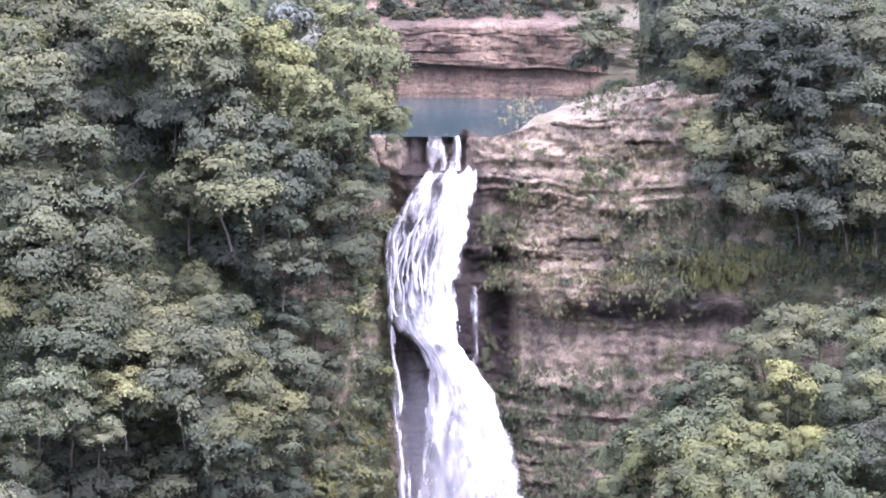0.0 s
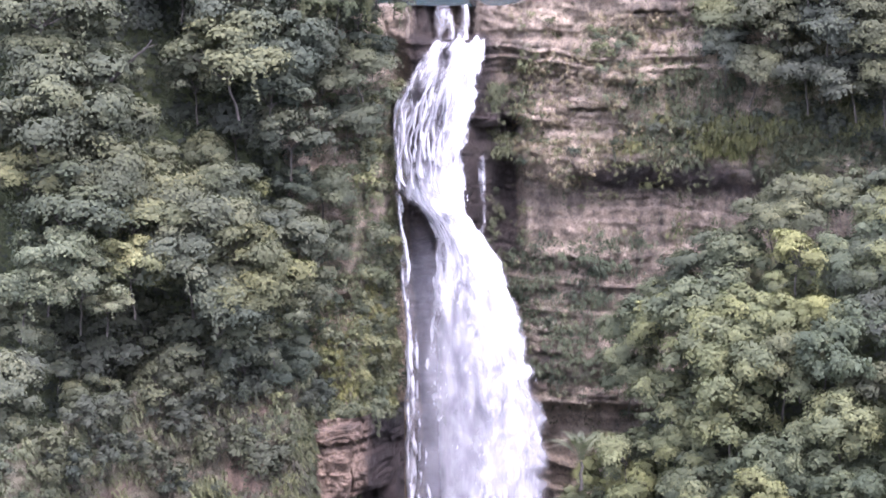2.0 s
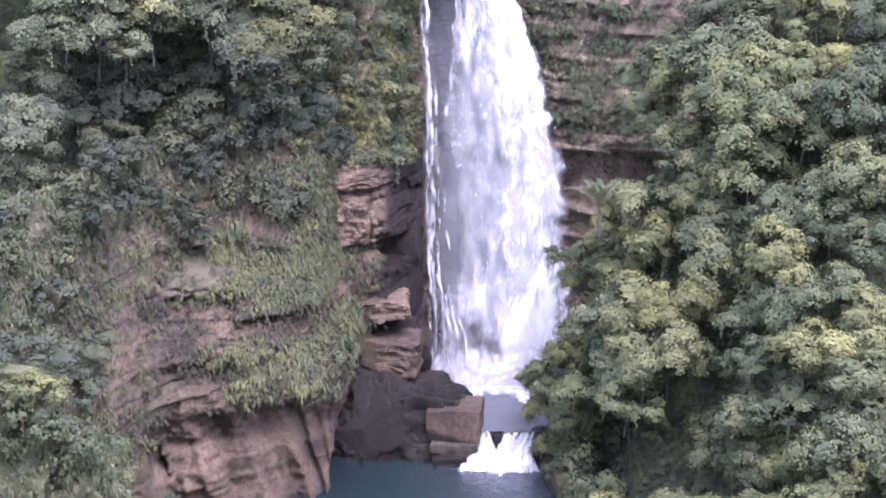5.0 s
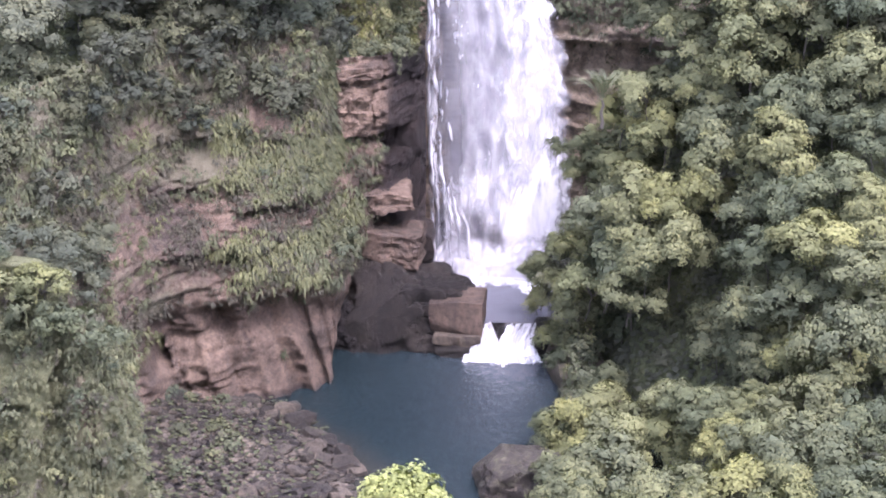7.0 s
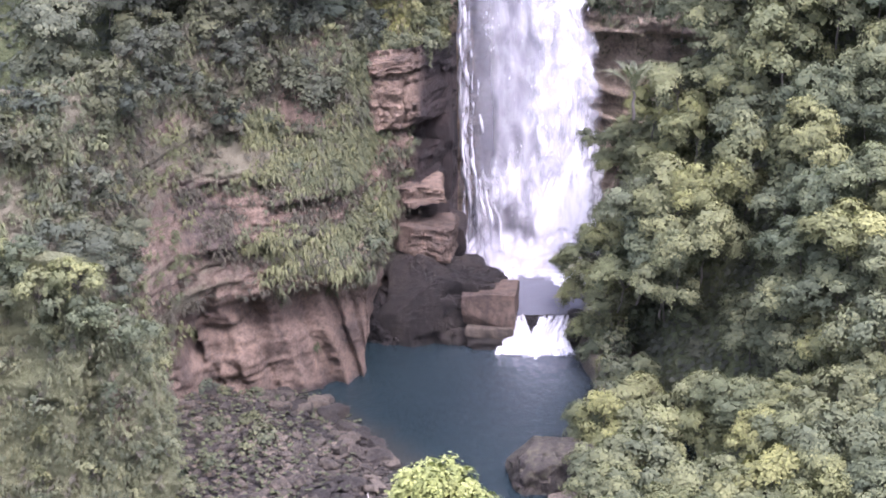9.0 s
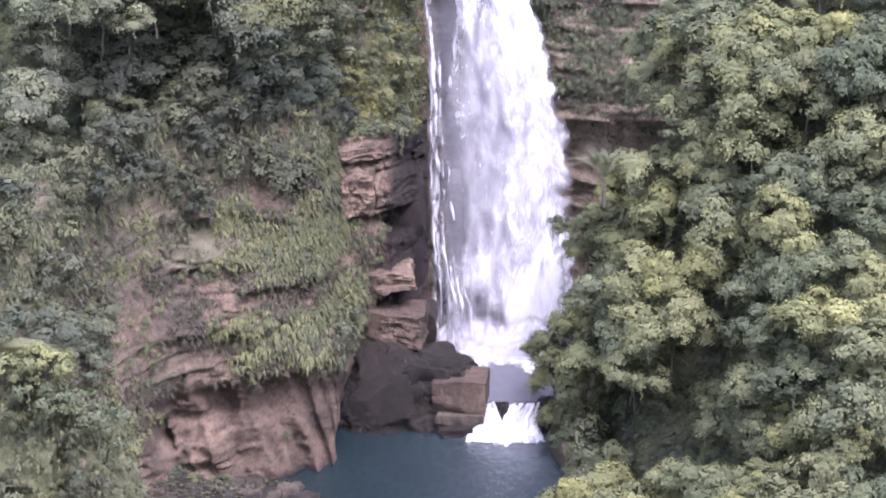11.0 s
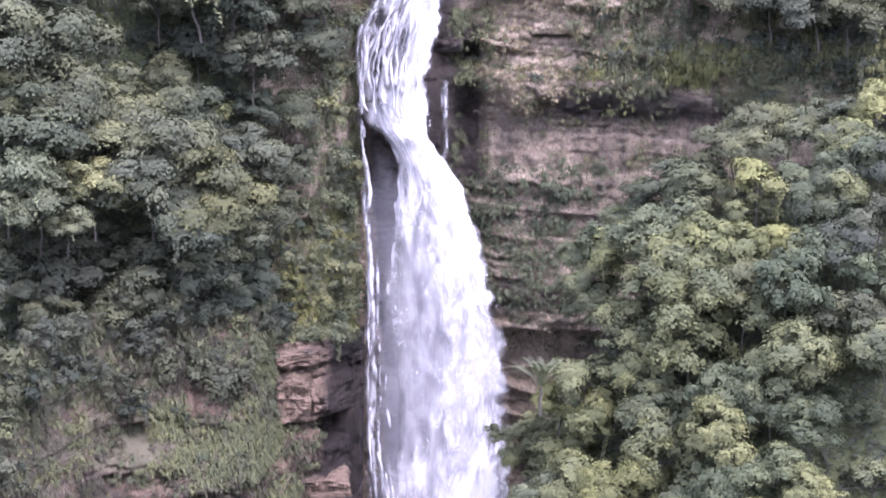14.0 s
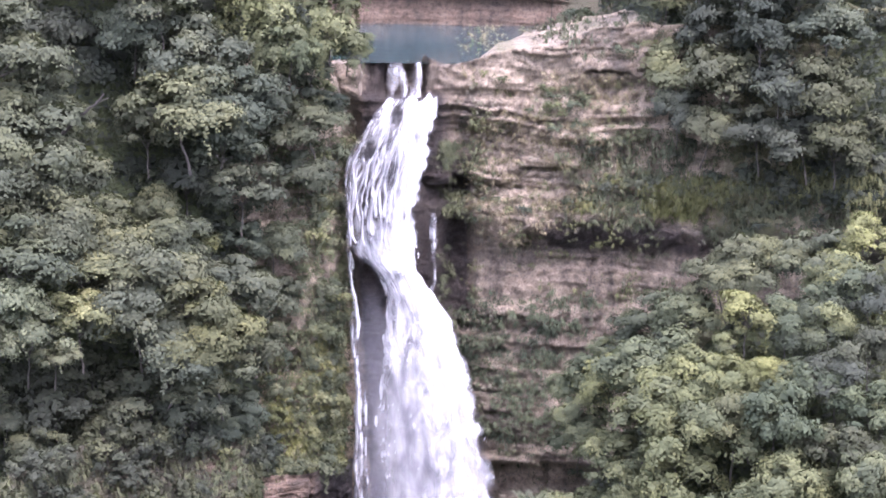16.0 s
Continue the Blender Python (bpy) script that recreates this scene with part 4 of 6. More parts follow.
def build_tree(name, seed, R, tall, clumps, leaves, leaf, mat, label, height, low=-0.35, young=0.25, vines=0, category="tree", group="forest trees", flat=0.75, wide=1.35):
    tree = tagged(new(name), label, category, group)
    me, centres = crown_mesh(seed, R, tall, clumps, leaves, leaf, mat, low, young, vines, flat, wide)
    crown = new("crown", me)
    crown.parent = tree
    trunk = new("trunk", trunk_mesh(seed, height, R, centres, 0.035 + 0.014 * R))
    trunk.parent = tree
    return tree


KINDS = {
    "dome": (3.0, [build_tree("broadleaf_tree", 201 + i, 3.0, 0.85, 17, 7000, 0.16, LEAF, "dense broad-leaved tree with a clumped green crown", 4.0, -0.5, 0.3, 9) for i in range(6)]),
    "grey_dome": (3.0, [build_tree("forest_broadleaf", 211 + i, 3.0, 0.85, 17, 7000, 0.16, LEAF_FOREST, "dense grey-green broad-leaved tree on the hillside", 4.0, -0.5, 0.3, 7, flat=0.64, wide=1.9) for i in range(5)]),
    "sunny": (3.0, [build_tree("pale_tree", 231 + i, 3.0, 0.85, 17, 7000, 0.16, LEAF_SUN, "tree with a full crown of yellowish-green leaves", 4.0, -0.5, 0.5, 7) for i in range(4)]),
    "dark": (3.0, [build_tree("forest_tree", 221 + i, 3.0, 0.8, 15, 5200, 0.165, LEAF_DARK_SHADED, "dark green forest tree on the steep slope, shade in its leaf colour", 4.0, -0.45, 0.12, 5, flat=0.6, wide=2.0) for i in range(4)]),
    "light": (3.0, [build_tree("light_tree", 241 + i, 3.0, 0.8, 17, 7000, 0.16, LEAF_LIGHT, "forest tree with pale grey-green leaves in layers", 4.0, -0.45, 0.55, 5, flat=0.6, wide=2.1) for i in range(5)]),
    "fresh": (2.6, [build_tree("flowering_tree", 246 + i, 2.6, 0.8, 15, 6000, 0.155, LEAF_NEW, "forest tree tipped with pale cream-green new leaves", 4.0, -0.45, 0.9, 3, flat=0.6, wide=2.1) for i in range(3)]),
    "bright": (2.0, [build_tree("yellow_tree", 251 + i, 2.0, 0.8, 12, 3400, 0.15, LEAF_YOUNG, "tree with yellow-green young leaves on the spur", 3.0, -0.45, 0.8, 3) for i in range(2)]),
    "creeper": (2.2, [build_tree("creeper_tree", 255 + i, 2.2, 0.95, 13, 4000, 0.15, LEAF_SUN, "tree overgrown with hanging yellow-green creepers", 3.0, -0.7, 0.7, 34) for i in range(3)]),
    "pale": (1.8, [build_tree("grey_tree", 258 + i, 1.8, 0.75, 10, 1300, 0.2, LEAF_GREY, "tree with silvery grey leaves above the cliff", 3.0, -0.4, 0.9, 2) for i in range(2)]),
    "small": (2.4, [build_tree("small_tree", 261 + i, 2.4, 0.85, 13, 2000, 0.18, LEAF, "small bushy tree with hanging creepers", 2.2, -0.5, 0.4, 6) for i in range(4)]),
    "small_dark": (2.4, [build_tree("understorey_tree", 271 + i, 2.4, 0.85, 12, 1300, 0.2, LEAF_DARK_SHADED, "small tree below the forest canopy, shade in its dark leaf colour", 2.2, -0.5, 0.15, 4) for i in range(3)]),
    "shrub": (1.1, [build_tree("shrub", 281 + i, 1.1, 0.7, 5, 330, 0.19, LEAF_DARK_SHADED, "low leafy shrub rooted on a rock ledge", 0.9, -0.3, 0.5, 2, "shrub", "cliff shrubs") for i in range(4)]),
    "pale_shrub": (1.1, [build_tree("pale_shrub", 291 + i, 1.1, 0.7, 5, 300, 0.19, FERN, "yellowish-green shrub on the rock face", 0.9, -0.3, 0.6, 2, "shrub", "cliff shrubs") for i in range(3)]),
}
KINDS["fern_bush"] = (1.1, [build_tree("fern_bush", 285 + i, 1.1, 0.75, 5, 300, 0.19, FERN, "leafy yellowish fern clump among the rocks", 0.9, -0.3, 0.7, 3, "fern", "fern clumps") for i in range(3)])
USED = {k: 0 for k in KINDS}


def plant(kind, x, y, z, r, turn=None):
    """A tree of a kind with its crown's middle at x, y, z and a crown of radius r."""
    k = USED[kind]
    USED[kind] += 1
    size, sources = KINDS[kind]
    src = sources[k % len(sources)]
    a = random.uniform(0, 6.283) if turn is None else turn
    lean = Euler((random.uniform(-0.15, 0.15), random.uniform(-0.15, 0.15), a))
    s = r / size
    m = Matrix.LocRotScale((x, y, z), lean, None)
    if k < len(sources):
        src.matrix_basis = m @ Matrix.Diagonal((s, s, s * 0.95, 1))
        return src
    ob = copy_thing(src, m)
    ob.scale = (s * random.uniform(0.9, 1.12), s * random.uniform(0.9, 1.12), s * random.uniform(0.85, 1.08))
    return ob


# crowns on the left slope: kind, place of the crown's middle, radius
LEFT_TREES = [
    ("light", -29.86, 177.4, 57.55, 3.81), ("light", -28.58, 175.1, 53.15, 4.21), ("light", -30.88, 181.3, 59.76, 2.29), ("dark", -28.66, 188.2, 60.08, 3.80),
    ("dark", -25.94, 188.2, 57.97, 3.80), ("grey_dome", -20.29, 183.0, 58.86, 4.62), ("grey_dome", -22.82, 185.3, 59.58, 2.80), ("grey_dome", -18.01, 182.6, 56.84, 3.46),
    ("grey_dome", -19.50, 182.7, 54.36, 2.77), ("dark", -26.58, 186.2, 54.10, 4.23), ("dark", -23.94, 186.5, 51.55, 4.24), ("creeper", -16.32, 187.2, 60.96, 2.59),
    ("creeper", -13.95, 186.1, 58.92, 2.72), ("creeper", -11.60, 185.0, 56.69, 2.80), ("creeper", -9.54, 185.2, 55.22, 2.57), ("creeper", -8.06, 184.3, 53.20, 2.33),
    ("creeper", -10.19, 185.3, 52.70, 2.34), ("creeper", -12.79, 186.8, 54.05, 1.98), ("creeper", -7.32, 187.3, 58.02, 2.46), ("creeper", -5.21, 187.1, 57.61, 2.74),
    ("creeper", -5.41, 186.3, 54.73, 2.45), ("creeper", -4.17, 186.8, 53.00, 1.70), ("creeper", -7.48, 191.7, 59.93, 1.93), ("pale", -11.45, 193.5, 60.50, 2.20),
    ("pale", -9.69, 192.7, 58.59, 1.85), ("dark", -14.72, 190.2, 54.88, 2.88), ("grey_dome", -19.40, 190.7, 60.61, 3.36), ("grey_dome", -15.82, 182.7, 52.10, 3.93),
    ("grey_dome", -13.54, 182.2, 49.86, 3.46), ("grey_dome", -16.26, 180.2, 48.84, 4.11), ("grey_dome", -12.94, 181.9, 46.17, 3.23), ("grey_dome", -18.69, 181.8, 47.21, 2.77),
    ("grey_dome", -9.45, 186.8, 49.41, 3.07), ("grey_dome", -7.37, 187.2, 47.46, 2.61), ("grey_dome", -10.12, 187.0, 45.99, 2.85), ("grey_dome", -6.94, 187.6, 51.24, 1.99),
    ("grey_dome", -5.72, 188.8, 48.35, 1.72), ("grey_dome", -7.83, 187.5, 43.36, 2.14), ("grey_dome", -11.82, 183.4, 42.64, 2.56), ("dark", -16.08, 184.6, 43.32, 3.28),
    ("dark", -21.25, 185.9, 43.99, 3.31), ("light", -28.77, 175.8, 49.31, 3.12), ("light", -26.57, 174.0, 47.12, 4.19), ("light", -29.12, 172.5, 45.33, 3.94),
    ("light", -24.53, 176.1, 44.85, 3.13), ("light", -23.84, 180.5, 47.99, 2.06), ("light", -25.66, 179.1, 50.17, 2.27), ("light", -24.23, 173.4, 41.23, 3.76),
    ("light", -20.61, 176.2, 40.40, 3.37), ("light", -27.09, 171.3, 39.58, 4.16), ("grey_dome", -22.33, 173.7, 38.39, 3.33), ("light", -18.54, 175.3, 38.51, 3.36),
    ("light", -16.41, 178.4, 39.64, 2.50), ("light", -29.65, 172.8, 41.32, 3.08), ("fresh", -27.17, 168.9, 36.46, 3.03), ("fresh", -25.34, 169.3, 34.22, 2.61),
    ("fresh", -22.06, 171.1, 35.26, 2.63), ("fresh", -23.75, 170.2, 32.64, 1.66), ("fresh", -29.13, 168.8, 34.13, 2.60), ("grey_dome", -18.76, 173.2, 35.66, 3.33),
    ("light", -15.33, 174.8, 36.16, 3.36), ("light", -13.57, 175.0, 33.70, 3.14), ("grey_dome", -16.17, 174.9, 32.91, 2.92), ("light", -9.71, 186.3, 38.39, 2.47),
    ("grey_dome", -12.11, 180.4, 35.98, 2.77), ("grey_dome", -10.14, 185.9, 34.58, 2.14), ("grey_dome", -11.94, 184.7, 38.63, 1.98), ("grey_dome", -17.84, 180.8, 41.33, 2.07),
    ("grey_dome", -16.03, 174.5, 32.07, 3.14), ("grey_dome", -12.94, 175.8, 30.55, 2.94), ("light", -14.45, 174.9, 33.20, 2.47), ("grey_dome", -11.25, 181.6, 31.88, 2.10),
    ("grey_dome", -17.85, 176.0, 28.66, 3.18), ("grey_dome", -15.02, 175.9, 27.64, 2.95), ("dark", -21.97, 176.8, 29.53, 3.19), ("dark", -24.66, 175.2, 28.21, 3.17),
    ("dark", -20.30, 175.7, 26.44, 2.73), ("grey_dome", -12.00, 179.2, 26.45, 2.32), ("dark", -17.98, 176.5, 24.98, 2.29), ("grey_dome", -25.05, 171.8, 25.74, 2.00),
    ("grey_dome", -29.74, 170.0, 31.01, 2.41), ("dark", -28.01, 173.9, 30.97, 2.69), ("grey_dome", -27.51, 172.6, 27.58, 1.79),
]
LEFT_TREES_NEAR = [
    ("grey_dome", -29.59, 159.5, 29.31, 3.10), ("dark", -28.35, 161.1, 29.70, 2.09), ("grey_dome", -29.48, 160.4, 26.62, 2.50), ("dark", -27.91, 162.7, 24.06, 2.34),
    ("grey_dome", -29.41, 159.0, 23.12, 2.71), ("dark", -26.81, 163.4, 20.70, 2.14), ("grey_dome", -28.70, 158.5, 20.16, 2.50), ("dark", -26.65, 161.7, 18.41, 1.92),
    ("grey_dome", -29.10, 152.5, 17.06, 2.43), ("grey_dome", -26.86, 152.9, 15.79, 2.65), ("grey_dome", -25.24, 156.6, 15.33, 1.87), ("dark", -27.88, 151.9, 13.82, 2.44),
    ("grey_dome", -25.36, 154.3, 12.97, 2.06), ("grey_dome", -29.05, 150.0, 12.22, 2.02),
]
UPPER_RIGHT_TREES = [
    ("grey_dome", 13.08, 211.3, 58.40, 2.66), ("dark", 12.46, 212.6, 55.96, 1.82), ("light", 19.51, 197.3, 59.69, 3.08), ("light", 20.45, 195.3, 56.93, 2.37),
    ("dark", 22.87, 193.8, 59.19, 3.42), ("dark", 25.56, 191.0, 57.61, 3.37), ("dark", 28.52, 190.9, 59.32, 3.61), ("dark", 29.43, 188.2, 57.34, 2.85),
    ("dark", 32.10, 189.3, 59.40, 3.34), ("grey_dome", 31.46, 187.4, 54.85, 3.08), ("dark", 27.10, 189.3, 54.30, 3.35), ("dark", 23.63, 192.2, 54.08, 3.16),
    ("grey_dome", 21.55, 192.7, 51.44, 2.92), ("dark", 24.76, 190.5, 50.76, 3.37), ("dark", 28.21, 187.7, 50.60, 3.32), ("dark", 31.50, 187.0, 50.24, 3.31),
    ("dark", 21.02, 191.4, 48.08, 2.33), ("dark", 23.43, 189.7, 47.18, 2.64), ("dark", 26.75, 188.9, 47.06, 2.87), ("dark", 29.90, 187.1, 46.40, 2.85),
    ("dark", 32.27, 186.0, 46.10, 2.60), ("grey_dome", 20.02, 194.9, 52.35, 1.97), ("dark", 18.59, 200.9, 52.55, 1.52),
]
SPUR_TREES = [
    ("sunny", 30.77, 175.2, 38.31, 2.46), ("sunny", 32.83, 176.0, 40.42, 2.24), ("dark", 32.64, 173.0, 37.08, 2.66), ("dome", 29.96, 171.9, 35.25, 2.20),
    ("dark", 32.30, 169.2, 33.80, 2.61), ("dark", 29.96, 168.8, 31.89, 2.61), ("dome", 31.98, 166.6, 30.40, 2.58), ("dark", 29.99, 165.7, 28.23, 2.58),
    ("dome", 31.38, 162.4, 26.71, 2.74), ("light", 25.04, 178.4, 38.40, 2.82), ("light", 27.10, 178.7, 39.18, 2.28), ("light", 22.77, 178.0, 37.24, 2.50),
    ("light", 29.32, 177.3, 39.00, 2.72), ("dome", 30.89, 174.5, 37.84, 2.68), ("light", 18.33, 179.8, 34.00, 2.67), ("dome", 20.57, 177.9, 34.77, 2.51),
    ("bright", 24.38, 173.2, 35.66, 2.31), ("bright", 23.22, 173.2, 33.85, 1.33), ("dome", 27.13, 173.1, 35.28, 2.22), ("light", 29.29, 171.7, 35.14, 2.64),
    ("bright", 25.57, 170.1, 31.89, 1.75), ("dome", 18.00, 176.2, 31.42, 3.40), ("bright", 20.84, 172.8, 31.50, 2.00), ("dome", 15.12, 180.2, 29.33, 2.78),
    ("light", 16.41, 181.1, 31.66, 1.95), ("dome", 13.55, 181.0, 27.03, 2.10), ("dome", 23.02, 171.3, 31.22, 2.65), ("dome", 27.79, 169.3, 31.66, 2.83),
    ("dome", 18.45, 172.4, 28.97, 3.12), ("light", 23.78, 168.1, 29.56, 2.61), ("dome", 12.95, 182.7, 28.00, 1.98), ("dome", 15.24, 180.5, 29.75, 2.56),
    ("dome", 18.20, 172.6, 29.03, 3.34), ("dome", 20.81, 171.8, 31.22, 2.88), ("dome", 23.26, 168.6, 28.75, 3.05), ("dome", 25.69, 166.9, 29.55, 3.02),
    ("sunny", 25.27, 170.2, 31.98, 1.75), ("dome", 13.23, 179.7, 25.27, 2.33), ("dome", 15.71, 174.4, 24.88, 2.72), ("dome", 19.55, 169.1, 25.41, 3.29),
    ("dome", 26.32, 164.8, 25.75, 3.00), ("sunny", 12.57, 174.4, 21.12, 2.50), ("sunny", 11.09, 176.0, 18.97, 2.07), ("dome", 16.36, 171.8, 22.25, 2.24),
    ("dome", 14.13, 172.6, 18.27, 2.49), ("dome", 22.01, 165.8, 22.28, 3.03), ("sunny", 20.97, 162.8, 20.33, 2.56), ("dome", 24.49, 164.1, 21.97, 2.58),
    ("dome", 26.79, 161.5, 21.54, 2.54), ("small", 6.73, 184.8, 13.79, 1.16), ("dome", 9.70, 179.8, 15.30, 2.12), ("dome", 8.54, 181.3, 13.06, 1.72),
    ("dome", 11.49, 174.4, 15.18, 2.29),
]
SPUR_TREES_LOW = [
    ("sunny", 7.67, 170.0, 5.69, 1.82), ("pale", 6.43, 176.0, 6.36, 1.60), ("sunny", 8.75, 168.1, 8.51, 2.16), ("sunny", 10.99, 162.7, 10.04, 2.17),
    ("fresh", 9.70, 169.3, 13.39, 2.33), ("sunny", 7.91, 172.9, 9.83, 1.84), ("sunny", 12.08, 162.4, 12.17, 1.95), ("dome", 17.04, 168.6, 19.96, 2.65),
    ("dome", 17.50, 166.5, 17.92, 2.41), ("dome", 16.61, 171.0, 21.74, 2.23), ("dome", 21.06, 161.7, 17.19, 2.35), ("dome", 6.42, 173.9, 2.44, 1.78),
    ("dome", 7.76, 170.6, 1.94, 2.07), ("dome", 9.15, 165.1, 1.94, 2.02), ("sunny", 6.04, 176.2, 4.30, 1.70), ("sunny", 5.70, 156.6, 1.83, 1.93),
    ("dome", 6.33, 148.1, 2.91, 2.04), ("dome", 6.21, 140.1, 4.07, 1.94), ("dome", 6.94, 136.6, 3.16, 2.29), ("sunny", 11.89, 167.5, 14.38, 3.32),
    ("sunny", 14.05, 165.3, 15.91, 2.40), ("sunny", 9.44, 172.8, 11.38, 2.29), ("sunny", 13.93, 162.9, 13.43, 2.81), ("dome", 10.37, 167.2, 10.73, 3.12),
    ("sunny", 7.18, 176.7, 7.90, 2.35), ("sunny", 5.57, 178.0, 5.65, 1.71), ("sunny", 7.88, 172.7, 6.65, 2.31), ("dome", 11.13, 165.8, 8.68, 2.00),
    ("sunny", 24.32, 159.1, 19.09, 2.52), ("sunny", 26.17, 156.2, 18.07, 2.48), ("dome", 21.79, 159.2, 17.10, 2.74), ("dome", 19.32, 163.6, 15.66, 2.38),
    ("dome", 17.40, 167.7, 15.18, 1.86), ("sunny", 22.39, 154.8, 16.19, 2.88), ("sunny", 25.02, 152.5, 15.45, 3.05), ("dome", 19.50, 157.8, 14.38, 2.52),
    ("dome", 19.15, 157.0, 11.11, 2.52), ("dome", 21.69, 153.8, 12.28, 2.68), ("dome", 24.24, 150.8, 11.45, 3.04), ("dome", 16.71, 161.6, 6.96, 2.18),
    ("dome", 21.20, 154.7, 8.82, 2.29), ("dome", 18.31, 158.3, 7.01, 1.92), ("dark", 14.92, 167.1, 3.58, 2.03), ("dome", 13.91, 175.3, 18.77, 1.83),
    ("dark", 18.45, 168.2, 9.15, 2.24), ("dark", 15.48, 169.9, 5.97, 1.82), ("sunny", 8.71, 160.0, 2.30, 2.61), ("sunny", 7.15, 154.9, 2.36, 2.54),
    ("sunny", 10.31, 154.2, 2.66, 2.95), ("sunny", 13.25, 154.4, 5.04, 2.10), ("sunny", 14.92, 152.3, 5.52, 2.28), ("dome", 13.26, 153.7, 2.93, 2.52),
    ("dome", 8.50, 147.8, 2.65, 3.05), ("dome", 6.64, 146.3, 2.14, 2.22), ("dome", 16.82, 152.6, 4.99, 1.87), ("dome", 18.89, 151.6, 5.83, 2.27),
    ("sunny", 16.06, 148.3, 4.46, 2.23), ("sunny", 17.81, 148.1, 5.32, 2.23), ("sunny", 12.68, 145.6, 2.49, 2.61), ("bright", 16.66, 143.2, 3.96, 2.77),
    ("sunny", 21.35, 148.3, 7.18, 2.63), ("dome", 21.51, 143.6, 6.10, 3.15), ("dome", 19.61, 141.8, 4.63, 2.54), ("dome", 23.20, 140.4, 5.24, 2.71),
    ("dome", 10.56, 145.6, 1.67, 1.81), ("dome", 24.27, 146.2, 6.94, 2.39), ("sunny", 23.24, 149.7, 8.60, 2.23), ("dome", 19.60, 155.6, 7.85, 2.10),
    ("dome", 10.33, 142.0, 2.18, 2.37), ("dome", 14.44, 141.2, 2.55, 2.75), ("dome", 18.59, 138.5, 3.50, 2.69), ("dome", 22.24, 135.7, 4.44, 2.64),
    ("dome", 6.76, 140.2, 2.22, 2.34),
]
for row in LEFT_TREES + LEFT_TREES_NEAR + UPPER_RIGHT_TREES + SPUR_TREES + SPUR_TREES_LOW:
    plant(*row)

# woods behind the ledge, and the slopes outside the view
rng = np.random.default_rng(5)
for i in range(26):
    x = -24 + 2.4 * i + rng.uniform(-1, 1)
    plant("small_dark", x, 251 + rng.uniform(-2, 5), 62.5 + rng.uniform(-1, 2.5), rng.uniform(2.6, 3.6))
for i in range(12):
    plant("small_dark", -8 + 2.0 * i + rng.uniform(-1, 1), 243.5 + rng.uniform(-1, 1.5), 59.7 + rng.uniform(-0.5, 0.8), rng.uniform(1.3, 2.0))


for i in range(16):
    plant("small_dark", -10 + 1.9 * i + rng.uniform(-0.8, 0.8), 241.2 + rng.uniform(-0.5, 1.2), 58.5 + rng.uniform(-0.3, 0.6), rng.uniform(0.8, 1.4))


def on_grid(grid, pick, count, seed):
    """Random places on a surface's grid, as likely as pick says, with their normals."""
    X, Y, Z = grid
    g = np.random.default_rng(seed)
    w = np.clip(pick(X, Z), 0, None)
    P = np.stack([X, Y, Z], -1)
    w = w * np.linalg.norm(np.cross(np.gradient(P, axis=0), np.gradient(P, axis=1)), axis=-1)
    w[0, :], w[-1, :], w[:, 0], w[:, -1] = 0, 0, 0, 0
    k = g.choice(X.size, size=count, p=(w / w.sum()).ravel())
    i, j = np.unravel_index(k, X.shape)
    n = unit(np.cross(P[i, j + 1] - P[i, j - 1], P[i + 1, j] - P[i - 1, j]))
    n = np.where(n @ np.array([[0], [-1.0], [0.8]]) < 0, -n, n)
    a, b = g.uniform(-0.5, 0.5, (2, count, 1))
    return P[i, j] + a * (P[i, j + 1] - P[i, j - 1]) + b * (P[i + 1, j] - P[i - 1, j]), n, g


def scatter(kind, grid, pick, count, seed, r0, r1, out, gap):
    """Plants on a slope, kept apart by a gap."""
    P, n, g = on_grid(grid, pick, count * 8, seed)
    kept = []
    for p, q in zip(P, n):
        if len(kept) >= count:
            break
        if all(np.sum((p - o) ** 2) > gap * gap for o in kept):
            kept.append(p)
            r = g.uniform(r0, r1)
            c = p + q * out * r
            plant(kind, c[0], c[1], c[2] + 0.25 * r, r)


scatter("small_dark", LEFT_SLOPE_GRID, lambda x, z: (x > -37) * (x < -9.2) * (z > 20) * (z < 64) * 1.0, 44, 301, 1.3, 2.0, 0.2, 2.4)
scatter("small", LEFT_SLOPE_GRID, lambda x, z: (x > -37) * (x < -9.2) * (z > 19) * (z < 60) * 1.0, 12, 302, 1.2, 1.7, 0.3, 3.0)
scatter("small", SPUR_GRID, lambda x, z: (x < 34) * (z > 1.5) * 1.0, 44, 303, 1.3, 2.0, 0.2, 2.4)
scatter("small_dark", UPPER_GRID, lambda x, z: (x > 18) * (x < 37) * (z > 35) * (z < 62) * 1.0, 28, 304, 1.2, 1.9, 0.2, 2.4)

# low growth on the soil between the trees


def undergrowth(name, grid, pick, count, seed, mat, label, leaf=0.27):
    P, n, g = on_grid(grid, pick, count, seed)
    s = P + n * g.uniform(0.0, 0.5, (count, 1))
    v, q, a, nv = sprays(s, unit(n + np.array([0, 0, 0.6]) + 0.3 * g.normal(size=(count, 3))), np.clip(0.12 + 0.3 * fbm(P[:, 0] * 0.4, P[:, 2] * 0.4, 3, seed), 0, 1), leaf, 8, g)
    tagged(new(name, mesh_from(name, v, q, mat, {"paleness": a}, True, nv)), label, "undergrowth", kind="stuff")


